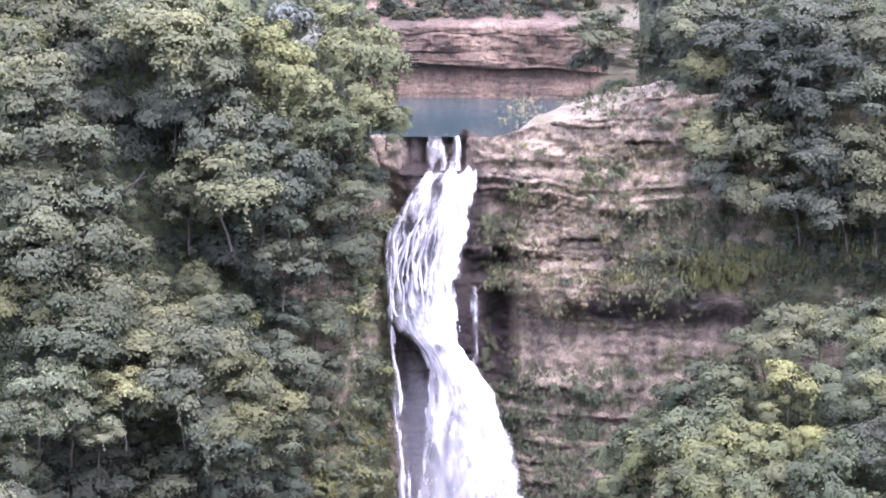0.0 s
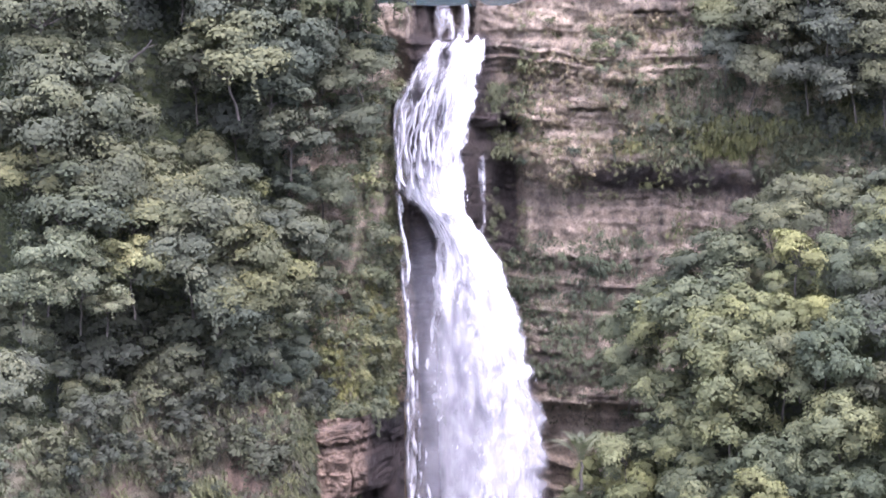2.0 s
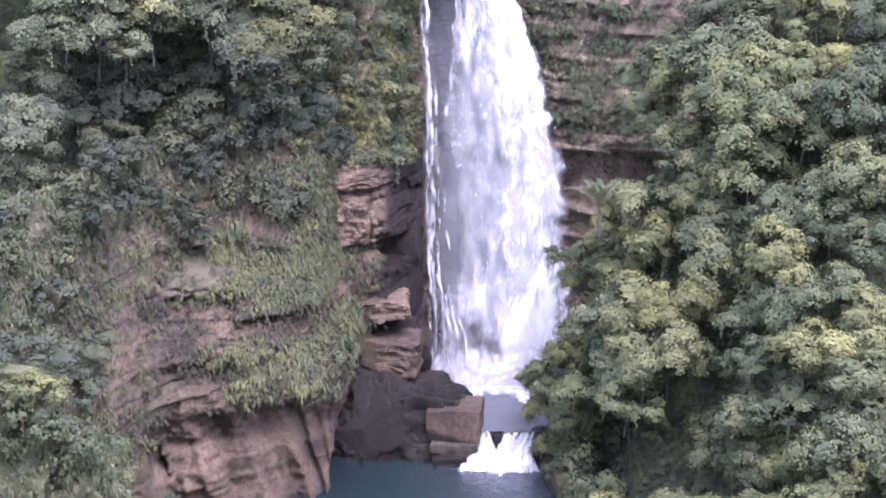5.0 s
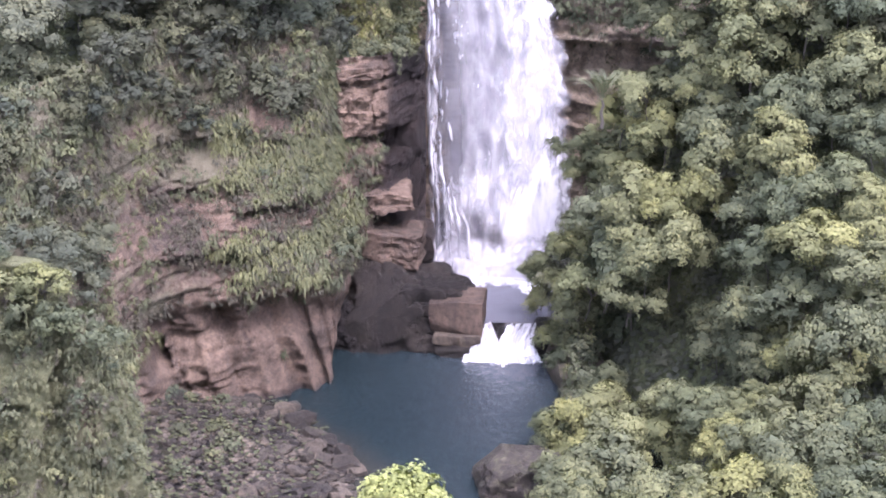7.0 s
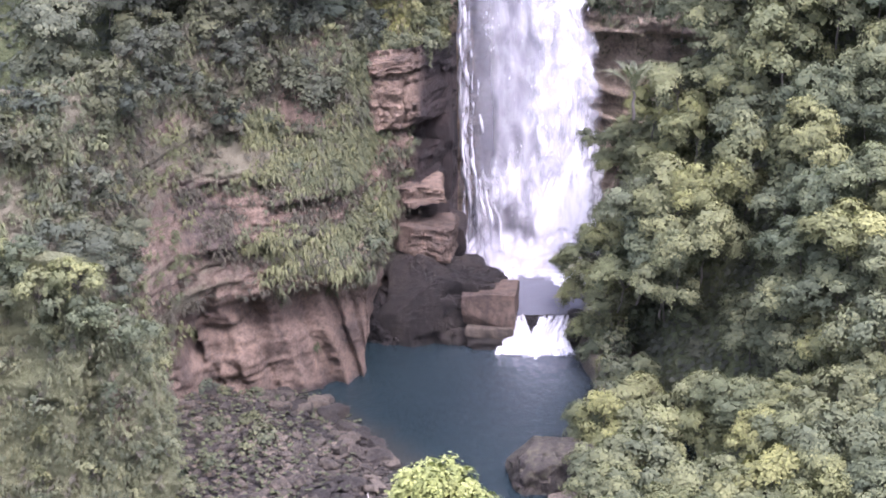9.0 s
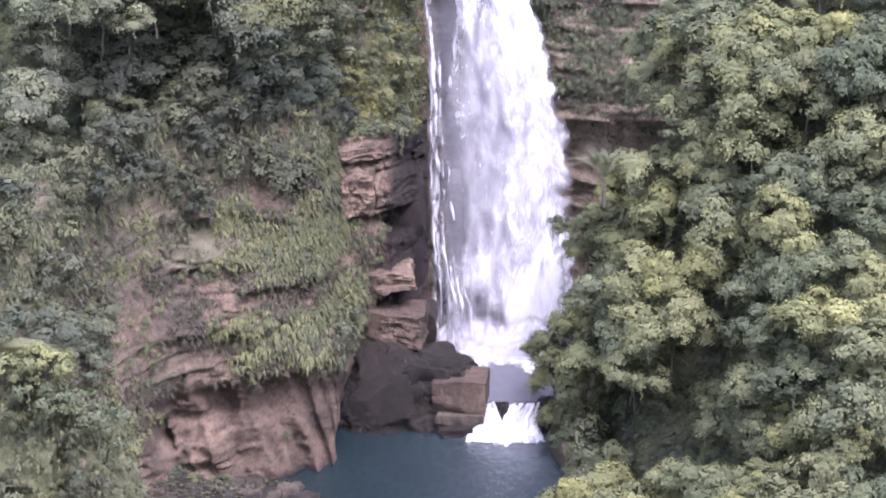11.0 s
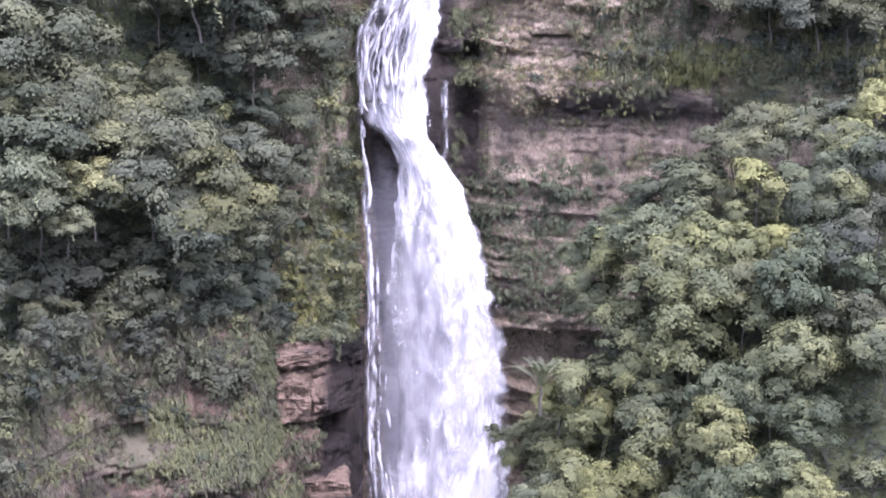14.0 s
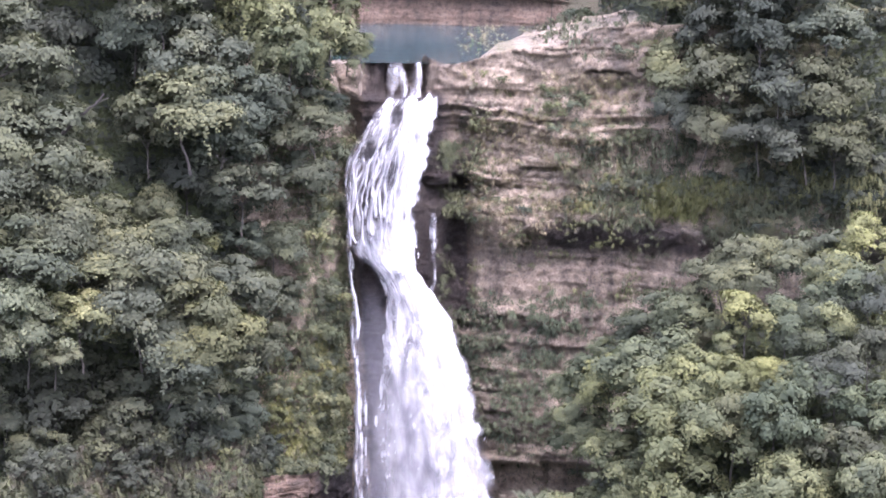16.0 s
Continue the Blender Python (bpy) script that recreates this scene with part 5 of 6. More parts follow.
# the leaf colour carries the shade under the trees
undergrowth("undergrowth_left", LEFT_SLOPE_GRID, lambda x, z: (x > -38) * (z < 64) * 1.0, 8500, 311, LEAF_DARK_SHADED, "leafy undergrowth on the steep slope, coloured dark for shade")
undergrowth("undergrowth_spur", SPUR_GRID, lambda x, z: (x < 36) * 1.0, 6000, 312, LEAF_DARK_SHADED, "leafy undergrowth and creepers on the spur")
undergrowth("undergrowth_upper", UPPER_GRID, lambda x, z: (x < 38) * (z < 64) * 1.0, 6500, 313, LEAF_DARK_SHADED, "creepers and bushes above the cliff, coloured dark for shade")

# hanging grass and ferns on the rock


def hanging(name, grid, pick, count, seed, mat, label, length=0.8, blades=7, clump=6):
    """Clumps of tufts whose blades arch out of the rock and hang down."""
    P, n, g = on_grid(grid, pick, max(count // clump, 1), seed)
    size = g.uniform(0.6, 1.4, len(P))
    tone = 0.4 + 0.6 * fbm(P[:, 0] * 0.3, P[:, 2] * 0.3, 3, seed) + 0.22 * g.normal(size=len(P))
    P, n, size, tone = (np.repeat(q, clump, 0) for q in (P, n, size, tone))
    count = len(P)
    along = unit(np.cross(n, [0, 0, 1.0]))
    P = P + along * (0.5 * size * g.normal(size=count))[:, None] + np.array([0, 0, 0.22]) * g.normal(size=(count, 1)) + n * (0.12 * g.random(count))[:, None]
    m = count * blades
    B, N = np.repeat(P, blades, 0), np.repeat(n, blades, 0)
    tuft = np.repeat(length * size * g.uniform(0.6, 1.15, count), blades)
    L = (tuft * g.uniform(0.6, 1.15, m))[:, None]
    d = unit(N * 0.9 + np.array([0, 0, 0.35]) + 0.5 * g.normal(size=(m, 3)))
    fall = np.array([0, 0, -1.0])
    p1 = B + unit(d + fall * 0.15) * L * 0.5
    p2 = p1 + unit(d * 0.55 + fall) * L * 0.55
    side = unit(np.cross(d, fall) + 0.2 * g.normal(size=(m, 3))) * (0.014 + 0.032 * L)
    rows = [B - side * 0.7, B + side * 0.7, p1 + side, p1 - side, p2]
    v = np.stack(rows, 1).reshape(-1, 3)
    k = (np.arange(m) * 5)[:, None]
    q = np.concatenate([k + np.array([[0, 1, 2]]), k + np.array([[0, 2, 3]]), k + np.array([[3, 2, 4]])], 1).reshape(-1, 3)
    a = np.clip(np.repeat(tone + 0.08 * g.normal(size=count), blades), 0, 1)
    tagged(new(name, mesh_from(name, v, q, mat, {"paleness": np.repeat(a, 5)})), label, "hanging grass", kind="stuff")


BARE = [(-14.8, 19.1, 1.6, 1.2), (-22.6, 20.6, 1.3, 1.8), (-19.4, 20.2, 0.8, 1.0), (-23.0, 12.6, 2.0, 2.4), (-23.6, 16.6, 0.7, 2.4), (-17.0, 13.2, 1.6, 0.8), (-18.6, 17.0, 0.7, 1.4), (-19.6, 9.6, 2.2, 1.0)]
LUSH = [(-14.2, 15.9, 3.2, 1.5), (-11.0, 15.2, 1.8, 1.6), (-12.2, 9.9, 3.8, 1.5), (-15.2, 11.2, 2.4, 1.0), (-11.2, 19.0, 1.2, 2.4), (-17.2, 18.2, 1.4, 1.0), (-15.8, 13.4, 0.9, 0.5)]


def spots(x, z, rows):
    return sum(np.exp(-((((x - cx) / sx) ** 2 + ((z - cz) / sz) ** 2) ** 2)) for cx, cz, sx, sz in rows)


def left_growth(x, z):
    """Ferns and grass keep to some ledges; bare patches stay between them."""
    w = 0.22 + 1.6 * spots(x, z, LUSH) + 0.9 * smooth(0.05, 0.4, fbm(x * 0.22, z * 0.5, 4, 29)) + 1.6 * smooth(20.5, 23, z) + 0.8 * smooth(-24, -29, x)
    return w * np.clip(1 - left_bare(x, z), 0.01, 1) * (x > -40)


def left_bare(x, z):
    return np.clip(smooth(7.6, 6.4, z) * smooth(-25, -22, x) + 1.2 * spots(x, z, BARE), 0, 1)


def wall_growth(x, z):
    right = smooth(5, 7.5, x)
    w = right * (0.8 * bump(z, 27.0, 3.5, 3) + 0.3 - 0.18 * smooth(36, 38, z) * smooth(14, 12, x) + 1.8 * bump(z, 41.5, 1.2, 1.0) * smooth(12, 15, x) + 0.9 * smooth(17, 22, x)) + 0.6 * bump(x, 4.8, 1.0, 0.8) * (z > 30)
    w = w + smooth(-3.9, -5.2, x) * (0.8 + 0.6 * smooth(38, 28, z)) + right * 1.7 * smooth(0.05, 0.35, fbm(x * 0.3, z * 0.5, 4, 77))
    return w * (1 - 0.5 * bump(z, 34.8, 1.6, 0.7) * right) * (z < 50.4) * np.clip(1 - bump(x, 1.0, 2.6 + 0.06 * (50 - z).clip(0), 0.5), 0, 1) * (z > 17)


hanging("hanging_grass_left", LEFT_GRID, left_growth, 7800, 321, FERN, "green and yellowish grass and ferns hanging from the rock", 0.75, 8)
hanging("dry_grass_left", LEFT_GRID, lambda x, z: (0.45 + smooth(-0.05, 0.3, fbm(x * 0.3, z * 0.4, 4, 28))) * (1 - left_bare(x, z)) * (z > 7.2) * (x > -27), 7000, 322, DRY, "dry brown grass hanging from the rock", 0.62, 7)
hanging("hanging_grass_wall", WALL_GRID, lambda x, z: wall_growth(x, z), 3200, 323, FERN, "ferns and grass hanging in tufts from the cliff", 0.5, 8)
hanging("dry_grass_wall", WALL_GRID, lambda x, z: wall_growth(x, z) + 0.25 * smooth(4, 7, x) * (z > 20), 4200, 324, STRAW, "dry brown tufts on the cliff", 0.42, 8)
hanging("ledge_ferns_left", LEFT_GRID, lambda x, z: spots(x, z, LUSH) * (1 - left_bare(x, z)) * smooth(-0.35, 0.1, fbm(x * 0.5, z * 0.6, 3, 84)), 4800, 356, MOSS, "yellow-green ferns hanging over the ledges", 0.8, 9)
scatter("shrub", LEFT_GRID, lambda x, z: left_growth(x, z) * (z > 15), 30, 331, 0.5, 1.0, 0.3, 0.9)
scatter("pale_shrub", LEFT_GRID, lambda x, z: smooth(-9, -7, x) * smooth(15, 18, z) + 0.3 * left_growth(x, z), 40, 332, 0.5, 1.1, 0.3, 0.8)
scatter("shrub", WALL_GRID, wall_growth, 60, 333, 0.4, 1.0, 0.3, 0.9)
scatter("pale_shrub", WALL_GRID, lambda x, z: wall_growth(x, z) * (0.3 + smooth(-4, -5, x) + bump(z, 41.5, 1.0, 1.0) * smooth(12, 15, x)), 50, 334, 0.5, 1.0, 0.3, 0.8)

scatter("small", NEAR_GRID, lambda x, z: (x > -37) * (x < -22) * smooth(12.5, 14.5, z) * 1.0, 20, 336, 0.9, 1.6, 0.4, 1.4)
scatter("fern_bush", NEAR_GRID, lambda x, z: (x > -37) * (z > 0) * 1.0, 60, 351, 0.4, 1.0, 0.25, 0.9)
hanging("ferns_buttress", NEAR_GRID, lambda x, z: (x > -38) * (z > -0.3) * (0.7 + smooth(-0.3, 0.2, fbm(x * 0.3, z * 0.25, 3, 8))), 7200, 352, MOSS, "bright yellow-green ferns hanging down the buttress", 0.55, 8)
hanging("dry_grass_buttress", NEAR_GRID, lambda x, z: (x > -38) * (z > 0) * 1.0, 1200, 353, DRY, "dry grass hanging down the buttress", 0.5, 9)
scatter("small_dark", LEFT_GRID, lambda x, z: (x > -34) * (x < -10.5) * (z > 22.5) * 1.0, 16, 350, 1.2, 2.0, 0.4, 1.6)
scatter("small_dark", LEFT_GRID, lambda x, z: (x > -39) * (x < -10) * (z > 19) * 1.0, 14, 337, 1.2, 2.2, 0.4, 1.8)
hanging("ferns_side_wall", LEFT_GRID, lambda x, z: smooth(-20.5, -23, x) * (x > -37) * (z > 5) * (z < 22), 2200, 329, FERN, "pale green ferns hanging down the rock wall", 0.6, 8)

hanging("grass_rim", WALL_GRID, lambda x, z: smooth(9.5, 12.5, x) * (z > 51.3) * (x < 22) + smooth(-2, -3, x) * (z > 50.9) * (x > -9), 800, 325, FERN, "grass growing along the rim of the cliff", 0.6, 6)
hanging("dry_grass_rim", WALL_GRID, lambda x, z: smooth(9, 12, x) * (z > 51.3) * (x < 24), 700, 326, DRY, "dry grass along the rim of the cliff", 0.6, 6)
scatter("pale_shrub", WALL_GRID, lambda x, z: smooth(14, 16, x) * (z > 51) * (x < 22) + smooth(-4.5, -6, x) * (z > 20) * 0.4, 46, 339, 0.4, 0.9, 0.3, 0.8)
scatter("shrub", WALL_GRID, lambda x, z: smooth(-4.8, -6, x) * (x > -12) * (z > 30) * (z < 52) * 1.0, 24, 340, 0.5, 1.1, 0.3, 0.8)
scatter("pale_shrub", WALL_GRID, lambda x, z: smooth(-4.2, -5.2, x) * (x > -10) * (z > 17) * (z < 33) * 1.0, 40, 341, 0.4, 0.9, 0.2, 0.6)
hanging("moss_strip", WALL_GRID, lambda x, z: smooth(-4.0, -5.0, x) * (x > -11) * (z > 16) * (z < 46) * (0.5 + smooth(32, 26, z)), 5400, 327, MOSS, "yellow-green moss and ferns beside the fall", 0.55, 7)
hanging("yellow_moss", WALL_GRID, lambda x, z: smooth(-4.4, -5.2, x) * (x > -10) * bump(z, 24.5, 4.0, 2.5) * smooth(-0.3, 0.1, fbm(x * 0.5, z * 0.4, 3, 46)), 2600, 361, YELLOW_MOSS, "yellow moss and ferns on the rock beside the fall", 0.5, 8)
hanging("creepers_upper", UPPER_GRID, lambda x, z: (x < 38) * (z > 39.7) * (z < 46) * smooth(-0.3, 0.2, fbm(x * 0.3, z * 0.6, 3, 45)), 3600, 328, FERN, "creepers and grass hanging over the cliff", 0.9, 7)
hanging("creepers_wall", WALL_GRID, lambda x, z: smooth(12.5, 15, x) * (z > 38.8) * (z < 46.5) * (0.3 + smooth(-0.2, 0.3, fbm(x * 0.35, z * 0.5, 3, 47))), 3000, 362, FERN, "creepers and ferns hanging over the overgrown cliff", 0.75, 7)
scatter("shrub", WALL_GRID, lambda x, z: smooth(13.5, 16, x) * (z > 39.5) * (z < 46) * 1.0, 44, 363, 0.5, 1.1, 0.3, 1.0)
scatter("shrub", UPPER_GRID, lambda x, z: (x > 17) * (x < 36) * (z > 40) * (z < 48) * 1.0, 64, 342, 0.6, 1.3, 0.3, 1.1)
scatter("pale_shrub", UPPER_GRID, lambda x, z: (x > 16.5) * (x < 34) * (z > 36) * (z < 44) * 1.0, 18, 343, 0.6, 1.1, 0.3, 1.1)

hanging("ferns_lower_wall", WALL_GRID, lambda x, z: smooth(3.8, 5.2, x) * (x < 15) * bump(z, 27.0, 4.6, 2.0) * smooth(-0.3, 0.15, fbm(x * 0.45, z * 0.45, 3, 85)), 1900, 357, FERN, "ferns hanging in dense tufts from the lower cliff", 0.62, 8)
hanging("tufts_upper_wall", WALL_GRID, lambda x, z: smooth(4.5, 6, x) * (x < 19) * (z > 37) * (z < 50.6) * smooth(-0.1, 0.3, fbm(x * 0.5, z * 0.9, 4, 86)), 3400, 358, STRAW, "small dry tufts in the cracks of the upper cliff", 0.5, 7, 4)
hanging("green_tufts_upper_wall", WALL_GRID, lambda x, z: smooth(4.5, 6, x) * (x < 19) * (z > 33) * (z < 50.6) * smooth(0.0, 0.35, fbm(x * 0.5, z * 0.8, 4, 88)), 1300, 359, FERN, "small green tufts in the cracks of the upper cliff", 0.5, 7, 4)
hanging("ledge_grass", WALL_GRID, lambda x, z: smooth(12.5, 14.5, x) * (x < 25) * bump(z + 0.06 * (x - 14), 41.8, 0.9, 0.9) * smooth(-0.15, 0.3, fbm(x * 0.5, z * 0.5, 3, 5)), 1300, 344, YELLOW_MOSS, "yellow-green grass tufts on the ledge", 0.75, 9)
scatter("pale_shrub", WALL_GRID, lambda x, z: bump(x, 12.6, 1.0, 0.6) * bump(z, 47.6, 1.2, 0.6), 9, 345, 0.5, 0.9, 0.3, 0.6)

scatter("small", WALL_GRID, lambda x, z: smooth(-4.9, -5.6, x) * (x > -10.5) * (z > 35) * (z < 51.5) * (1 + 3 * smooth(-6, -7, x) * smooth(40, 43, z)), 26, 346, 0.7, 1.3, 0.5, 1.3)
scatter("pale_shrub", WALL_GRID, lambda x, z: smooth(-4.6, -5.4, x) * (x > -11) * (z > 17) * (z < 36) * 1.0, 40, 347, 0.5, 1.0, 0.4, 0.8)
scatter("small", WALL_GRID, lambda x, z: smooth(-5.5, -6.4, x) * (x > -12) * (z > 22) * (z < 34) * 1.0, 6, 348, 0.7, 1.1, 0.5, 1.3)

hanging("ferns_wet_wall", WALL_GRID, lambda x, z: bump(x, 4.6, 1.3, 0.5) * (z > 30) * (z < 45) * smooth(-0.2, 0.2, fbm(x * 0.7, z * 0.5, 3, 89)), 800, 360, FERN, "green ferns hanging in the dark wet rock beside the fall", 0.6, 8, 4)
scatter("fern_bush", WALL_GRID, lambda x, z: smooth(-4.5, -5.0, x) * (x > -9.5) * (z > 21) * (z < 47) * 1.0, 60, 354, 0.5, 1.0, 0.7, 0.75)
scatter("fern_bush", WALL_GRID, lambda x, z: smooth(5, 7, x) * (x < 18) * (z > 37) * (z < 50.3) * smooth(0.0, 0.3, fbm(x * 0.3, z * 0.5, 4, 78)), 14, 355, 0.25, 0.55, 0.3, 0.8)

# ---- rocks at the pools ----


def rock_mesh(name, seed, size, mat, square=0.5, rough=0.16, cuts=9, wet=0.0, moss=0.0, breaks=9, beds=0.0):
    """A weathered block or boulder: between a box and a ball, with worn corners and chipped faces."""
    bm = bmesh.new()
    bmesh.ops.create_cube(bm, size=2.0)
    bmesh.ops.subdivide_edges(bm, edges=bm.edges[:], cuts=cuts, use_grid_fill=True)
    P = np.array([v.co[:] for v in bm.verts])
    ball = unit(P)
    Q = P * square + ball * (1 - square) * 1.15
    shift = Vector((seed * 1.7 % 50, seed * 2.3 % 50, seed * 3.1 % 50))
    S = Q * np.array(size) / max(size)
    big = np.array([noise.noise(Vector(p) * 1.3 + shift) for p in S])
    fine = np.array([noise.fractal(Vector(p) * 3.2 + shift, 0.8, 2.1, 5) for p in S])
    dent = np.array([noise.voronoi(Vector(p) * 1.8 + shift)[0][0] for p in S])
    near = np.array([noise.voronoi(Vector(p) * 2.6 + shift)[0][:2] for p in S]) if cuts > 24 else None
    layer = np.floor((1.6 if beds == 0 else 1.9) * Q[:, 2] + 0.5 * big + seed % 7)
    step = lattice(layer, layer * 0, seed + 4) - 0.5
    Q = Q * (1 + rough * (0.9 * big + 0.45 * fine + 0.9 * (dent - 0.45)))[:, None]
    Q[:, :2] *= (1 + (0.5 * rough + beds) * step)[:, None]
    if near is not None:
        # joints between the blocks that the rock is breaking into
        Q = Q * (1 - 0.05 * np.exp(-(((near[:, 1] - near[:, 0]) / 0.07) ** 2)) + 0.025 * fine * rough / 0.15)[:, None]
    g = np.random.default_rng(seed + 77)
    for _ in range(breaks):
        n = unit(g.normal(size=3))
        over = Q @ n
        Q = Q - np.maximum(over - over.max() * g.uniform(0.72, 0.92), 0)[:, None] * n * 0.92
    Q = Q * np.array(size)
    for v, q in zip(bm.verts, Q):
        v.co = q
    me = bpy.data.meshes.new(name)
    bm.to_mesh(me)
    bm.free()
    me.polygons.foreach_set("use_smooth", np.ones(len(me.polygons), bool))
    me.set_sharp_from_angle(angle=radians(32))
    for key, value in (("wet", wet), ("moss", moss)):
        at = me.attributes.new(key, "FLOAT", "POINT")
        at.data.foreach_set("value", np.full(len(Q), value, np.float32))
    me.materials.append(mat)
    return me


def block(name, x, y, z, sx, sy, sz, seed, mat, label="", square=0.72, turn=0.0, tip=0.0, wet=0.0, moss=0.0, parent=None, rough=0.14, cuts=9, beds=0.0):
    ob = new(name, rock_mesh(name, seed, (sx, sy, sz), mat, square, rough, cuts, wet, moss, 9, beds))
    ob.matrix_basis = pose(x, y, z, 0, tip, turn)
    if parent:
        ob.parent = parent
    elif label:
        tagged(ob, label, "rock")
    return ob


# stacked blocks of the left cliff beside the fall


def box(x, z, x0, x1, z0, z1, soft=0.12):
    return smooth(x0 - soft, x0 + soft, x) * smooth(x1 + soft, x1 - soft, x) * smooth(z0 - soft, z0 + soft, z) * smooth(z1 + soft, z1 - soft, z)


def fall_buttress():
    """Jointed rock between the left cliff and the fall: jutting beds over hollows, their shade put into the colour."""
    X, Z = np.meshgrid(np.arange(-12.4, -3.5, 0.085), np.arange(0.5, 21.3, 0.085))
    x = X + 0.3 * fbm(X * 0.6, Z * 0.8, 4, 62)
    z = Z + 0.35 * fbm(X * 0.5, Z * 0.7, 4, 63) - 0.06 * (X + 8)
    Y = 182.6 + 0.3 * np.maximum(x + 9.5, 0) + 1.5 * np.maximum(x + 6.2, 0) + 0.35 * np.maximum(-x - 10.4, 0)
    for x0, x1, z0, z1, out in JUTS:
        Y = Y - out * box(x, z, x0, x1, z0, z1)
    Y = Y - 0.75 * strata(X, Z, 61, 0.8, 3.0) + 0.12 * fbm(X * 2.5, Z * 3.0, 4, 64)
    # wet towards the fall; the second term paints shade into the hollows
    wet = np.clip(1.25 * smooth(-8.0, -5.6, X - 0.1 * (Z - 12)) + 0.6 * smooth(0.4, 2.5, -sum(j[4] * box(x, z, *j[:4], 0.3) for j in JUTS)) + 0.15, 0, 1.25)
    moss = 0.12 + 0.5 * fbm(X * 0.5, Z * 0.7, 4, 66) + 0.5 * smooth(-9.6, -11, X) - 0.4 * smooth(-7, -5, X)
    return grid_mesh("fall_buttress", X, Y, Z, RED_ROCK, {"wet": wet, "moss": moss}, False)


# from x, to x, from z, to z, how far it stands out (or is hollow)
JUTS = [(-10.3, -6.6, 19.5, 20.7, 1.3), (-10.4, -7.7, 15.2, 19.2, 0.9), (-7.5, -6.2, 15.6, 19.0, 0.5), (-9.6, -4.2, 12.9, 15.0, -2.3), (-9.9, -8.2, 13.7, 14.3, 1.6), (-9.4, -7.0, 11.3, 13.2, 0.5),
        (-8.7, -4.8, 9.6, 11.1, 1.5), (-8.4, -3.4, 7.9, 9.5, -2.0), (-10.9, -9.2, 8.2, 11.2, 1.0), (-8.2, -4.2, 5.3, 7.8, 2.0), (-9.5, -3.4, 1.0, 5.1, -1.6)]
for k in range(26):
    f = k / 25
    plant("fern_bush" if k % 3 else "pale_shrub", -12.2 + 7.6 * f + random.uniform(-0.2, 0.2), 183.4 + 3.2 * f * f + random.uniform(-0.7, 0.4), 21.4 + random.uniform(-0.5, 0.5), random.uniform(0.5, 0.95))
structure("fall_buttress", fall_buttress(), "jointed brown rock, wet beside the fall, with shade painted into its hollows", "cliff")
for k, (x, y, z, sx, sy, sz, mat, tip, turn, wet, moss) in enumerate([
    (-9.1, 181.5, 17.3, 1.3, 2.2, 1.75, RED_ROCK, 2, 5, 0.0, 0.05),
    (-8.7, 181.3, 20.2, 1.4, 2.2, 0.4, RED_ROCK, -5, 9, 0.0, 0.2),
    (-6.6, 180.9, 10.3, 1.7, 2.4, 0.66, RED_ROCK, -6, 6, 0.1, 0.1),
    (-10.0, 180.0, 9.6, 0.7, 2.2, 1.4, RED_ROCK, 3, -4, 0.0, 0.15),
    (-5.8, 179.8, 6.8, 1.9, 2.8, 1.1, RED_ROCK, 5, -6, 0.3, 0.05),
]):
    block("rock_block", x, y + sy, z, sx * 1.12, sy, sz * 1.12, 401 + k, mat, square=0.97, tip=tip, turn=turn, wet=wet, moss=moss, parent=left_cliff_ob, rough=0.16, cuts=30, beds=0.06)
block("wet_rock", -4.86, 189.00, 12.31, 1.1, 2.0, 5.5, 431, RED_ROCK, square=0.85, wet=1.3, parent=left_cliff_ob, rough=0.34, cuts=18)
block("wet_rock", -4.63, 186.00, 5.62, 1.7, 2.5, 1.8, 432, RED_ROCK, square=0.85, wet=1.0, parent=left_cliff_ob, rough=0.12, cuts=12)

# ledges that stand out of the great wall
for k, (x, y, z, sx, sy, sz, wet, moss) in enumerate([
    (2.82, 194.40, 42.31, 0.9, 1.5, 0.55, 1.1, 0.0),
    (-4.29, 193.80, 49.94, 0.9, 1.5, 1.3, 0.2, 0.0),
]):
    block("rock_block", x, y + 0.9, z, sx, sy, sz, 470 + k, ROCK if z > 35 else RED_ROCK, square=1.0, turn=(k * 29) % 13 - 6, wet=wet, moss=moss, parent=cliff_ob, rough=0.16, cuts=12, beds=0.08)

for x, y, z in [(-10.44, 182.00, 17.54), (-9.32, 182.50, 13.77), (-7.17, 182.00, 11.96), (-10.49, 181.00, 9.84), (-8.68, 181.00, 7.14), (-6.82, 184.50, 13.72), (-10.98, 181.50, 13.61), (-10.97, 179.50, 6.64)]:
    plant("pale_shrub", x, y, z, random.uniform(0.4, 0.65))

# the great boulder between the pools, with two slabs in front
# wet also darkens the next two boulders for the shade on their faces
block("boulder", -5.0, 179.4, 1.0, 4.5, 3.2, 4.3, 421, BOULDER, "great dark wedge-shaped boulder with mossy cracks beside the lower pool", 0.72, 8, 9, wet=0.9, moss=0.24, rough=0.16, cuts=44, beds=0.03)
block("boulder", -8.6, 179.4, 0.2, 1.7, 2.6, 2.6, 433, BOULDER, "dark wet boulder under the overhanging cliff, shade in its colour", 0.7, -14, 8, wet=1.2, moss=0.1, rough=0.26, cuts=30)
block("rock_slab", -0.95, 177.5, 2.95, 2.0, 1.8, 1.3, 422, RED_ROCK, "squared reddish rock slab at the pool's edge", 0.96, -5, 1, wet=0.48, moss=0.05, rough=0.05, cuts=14, beds=0.0)
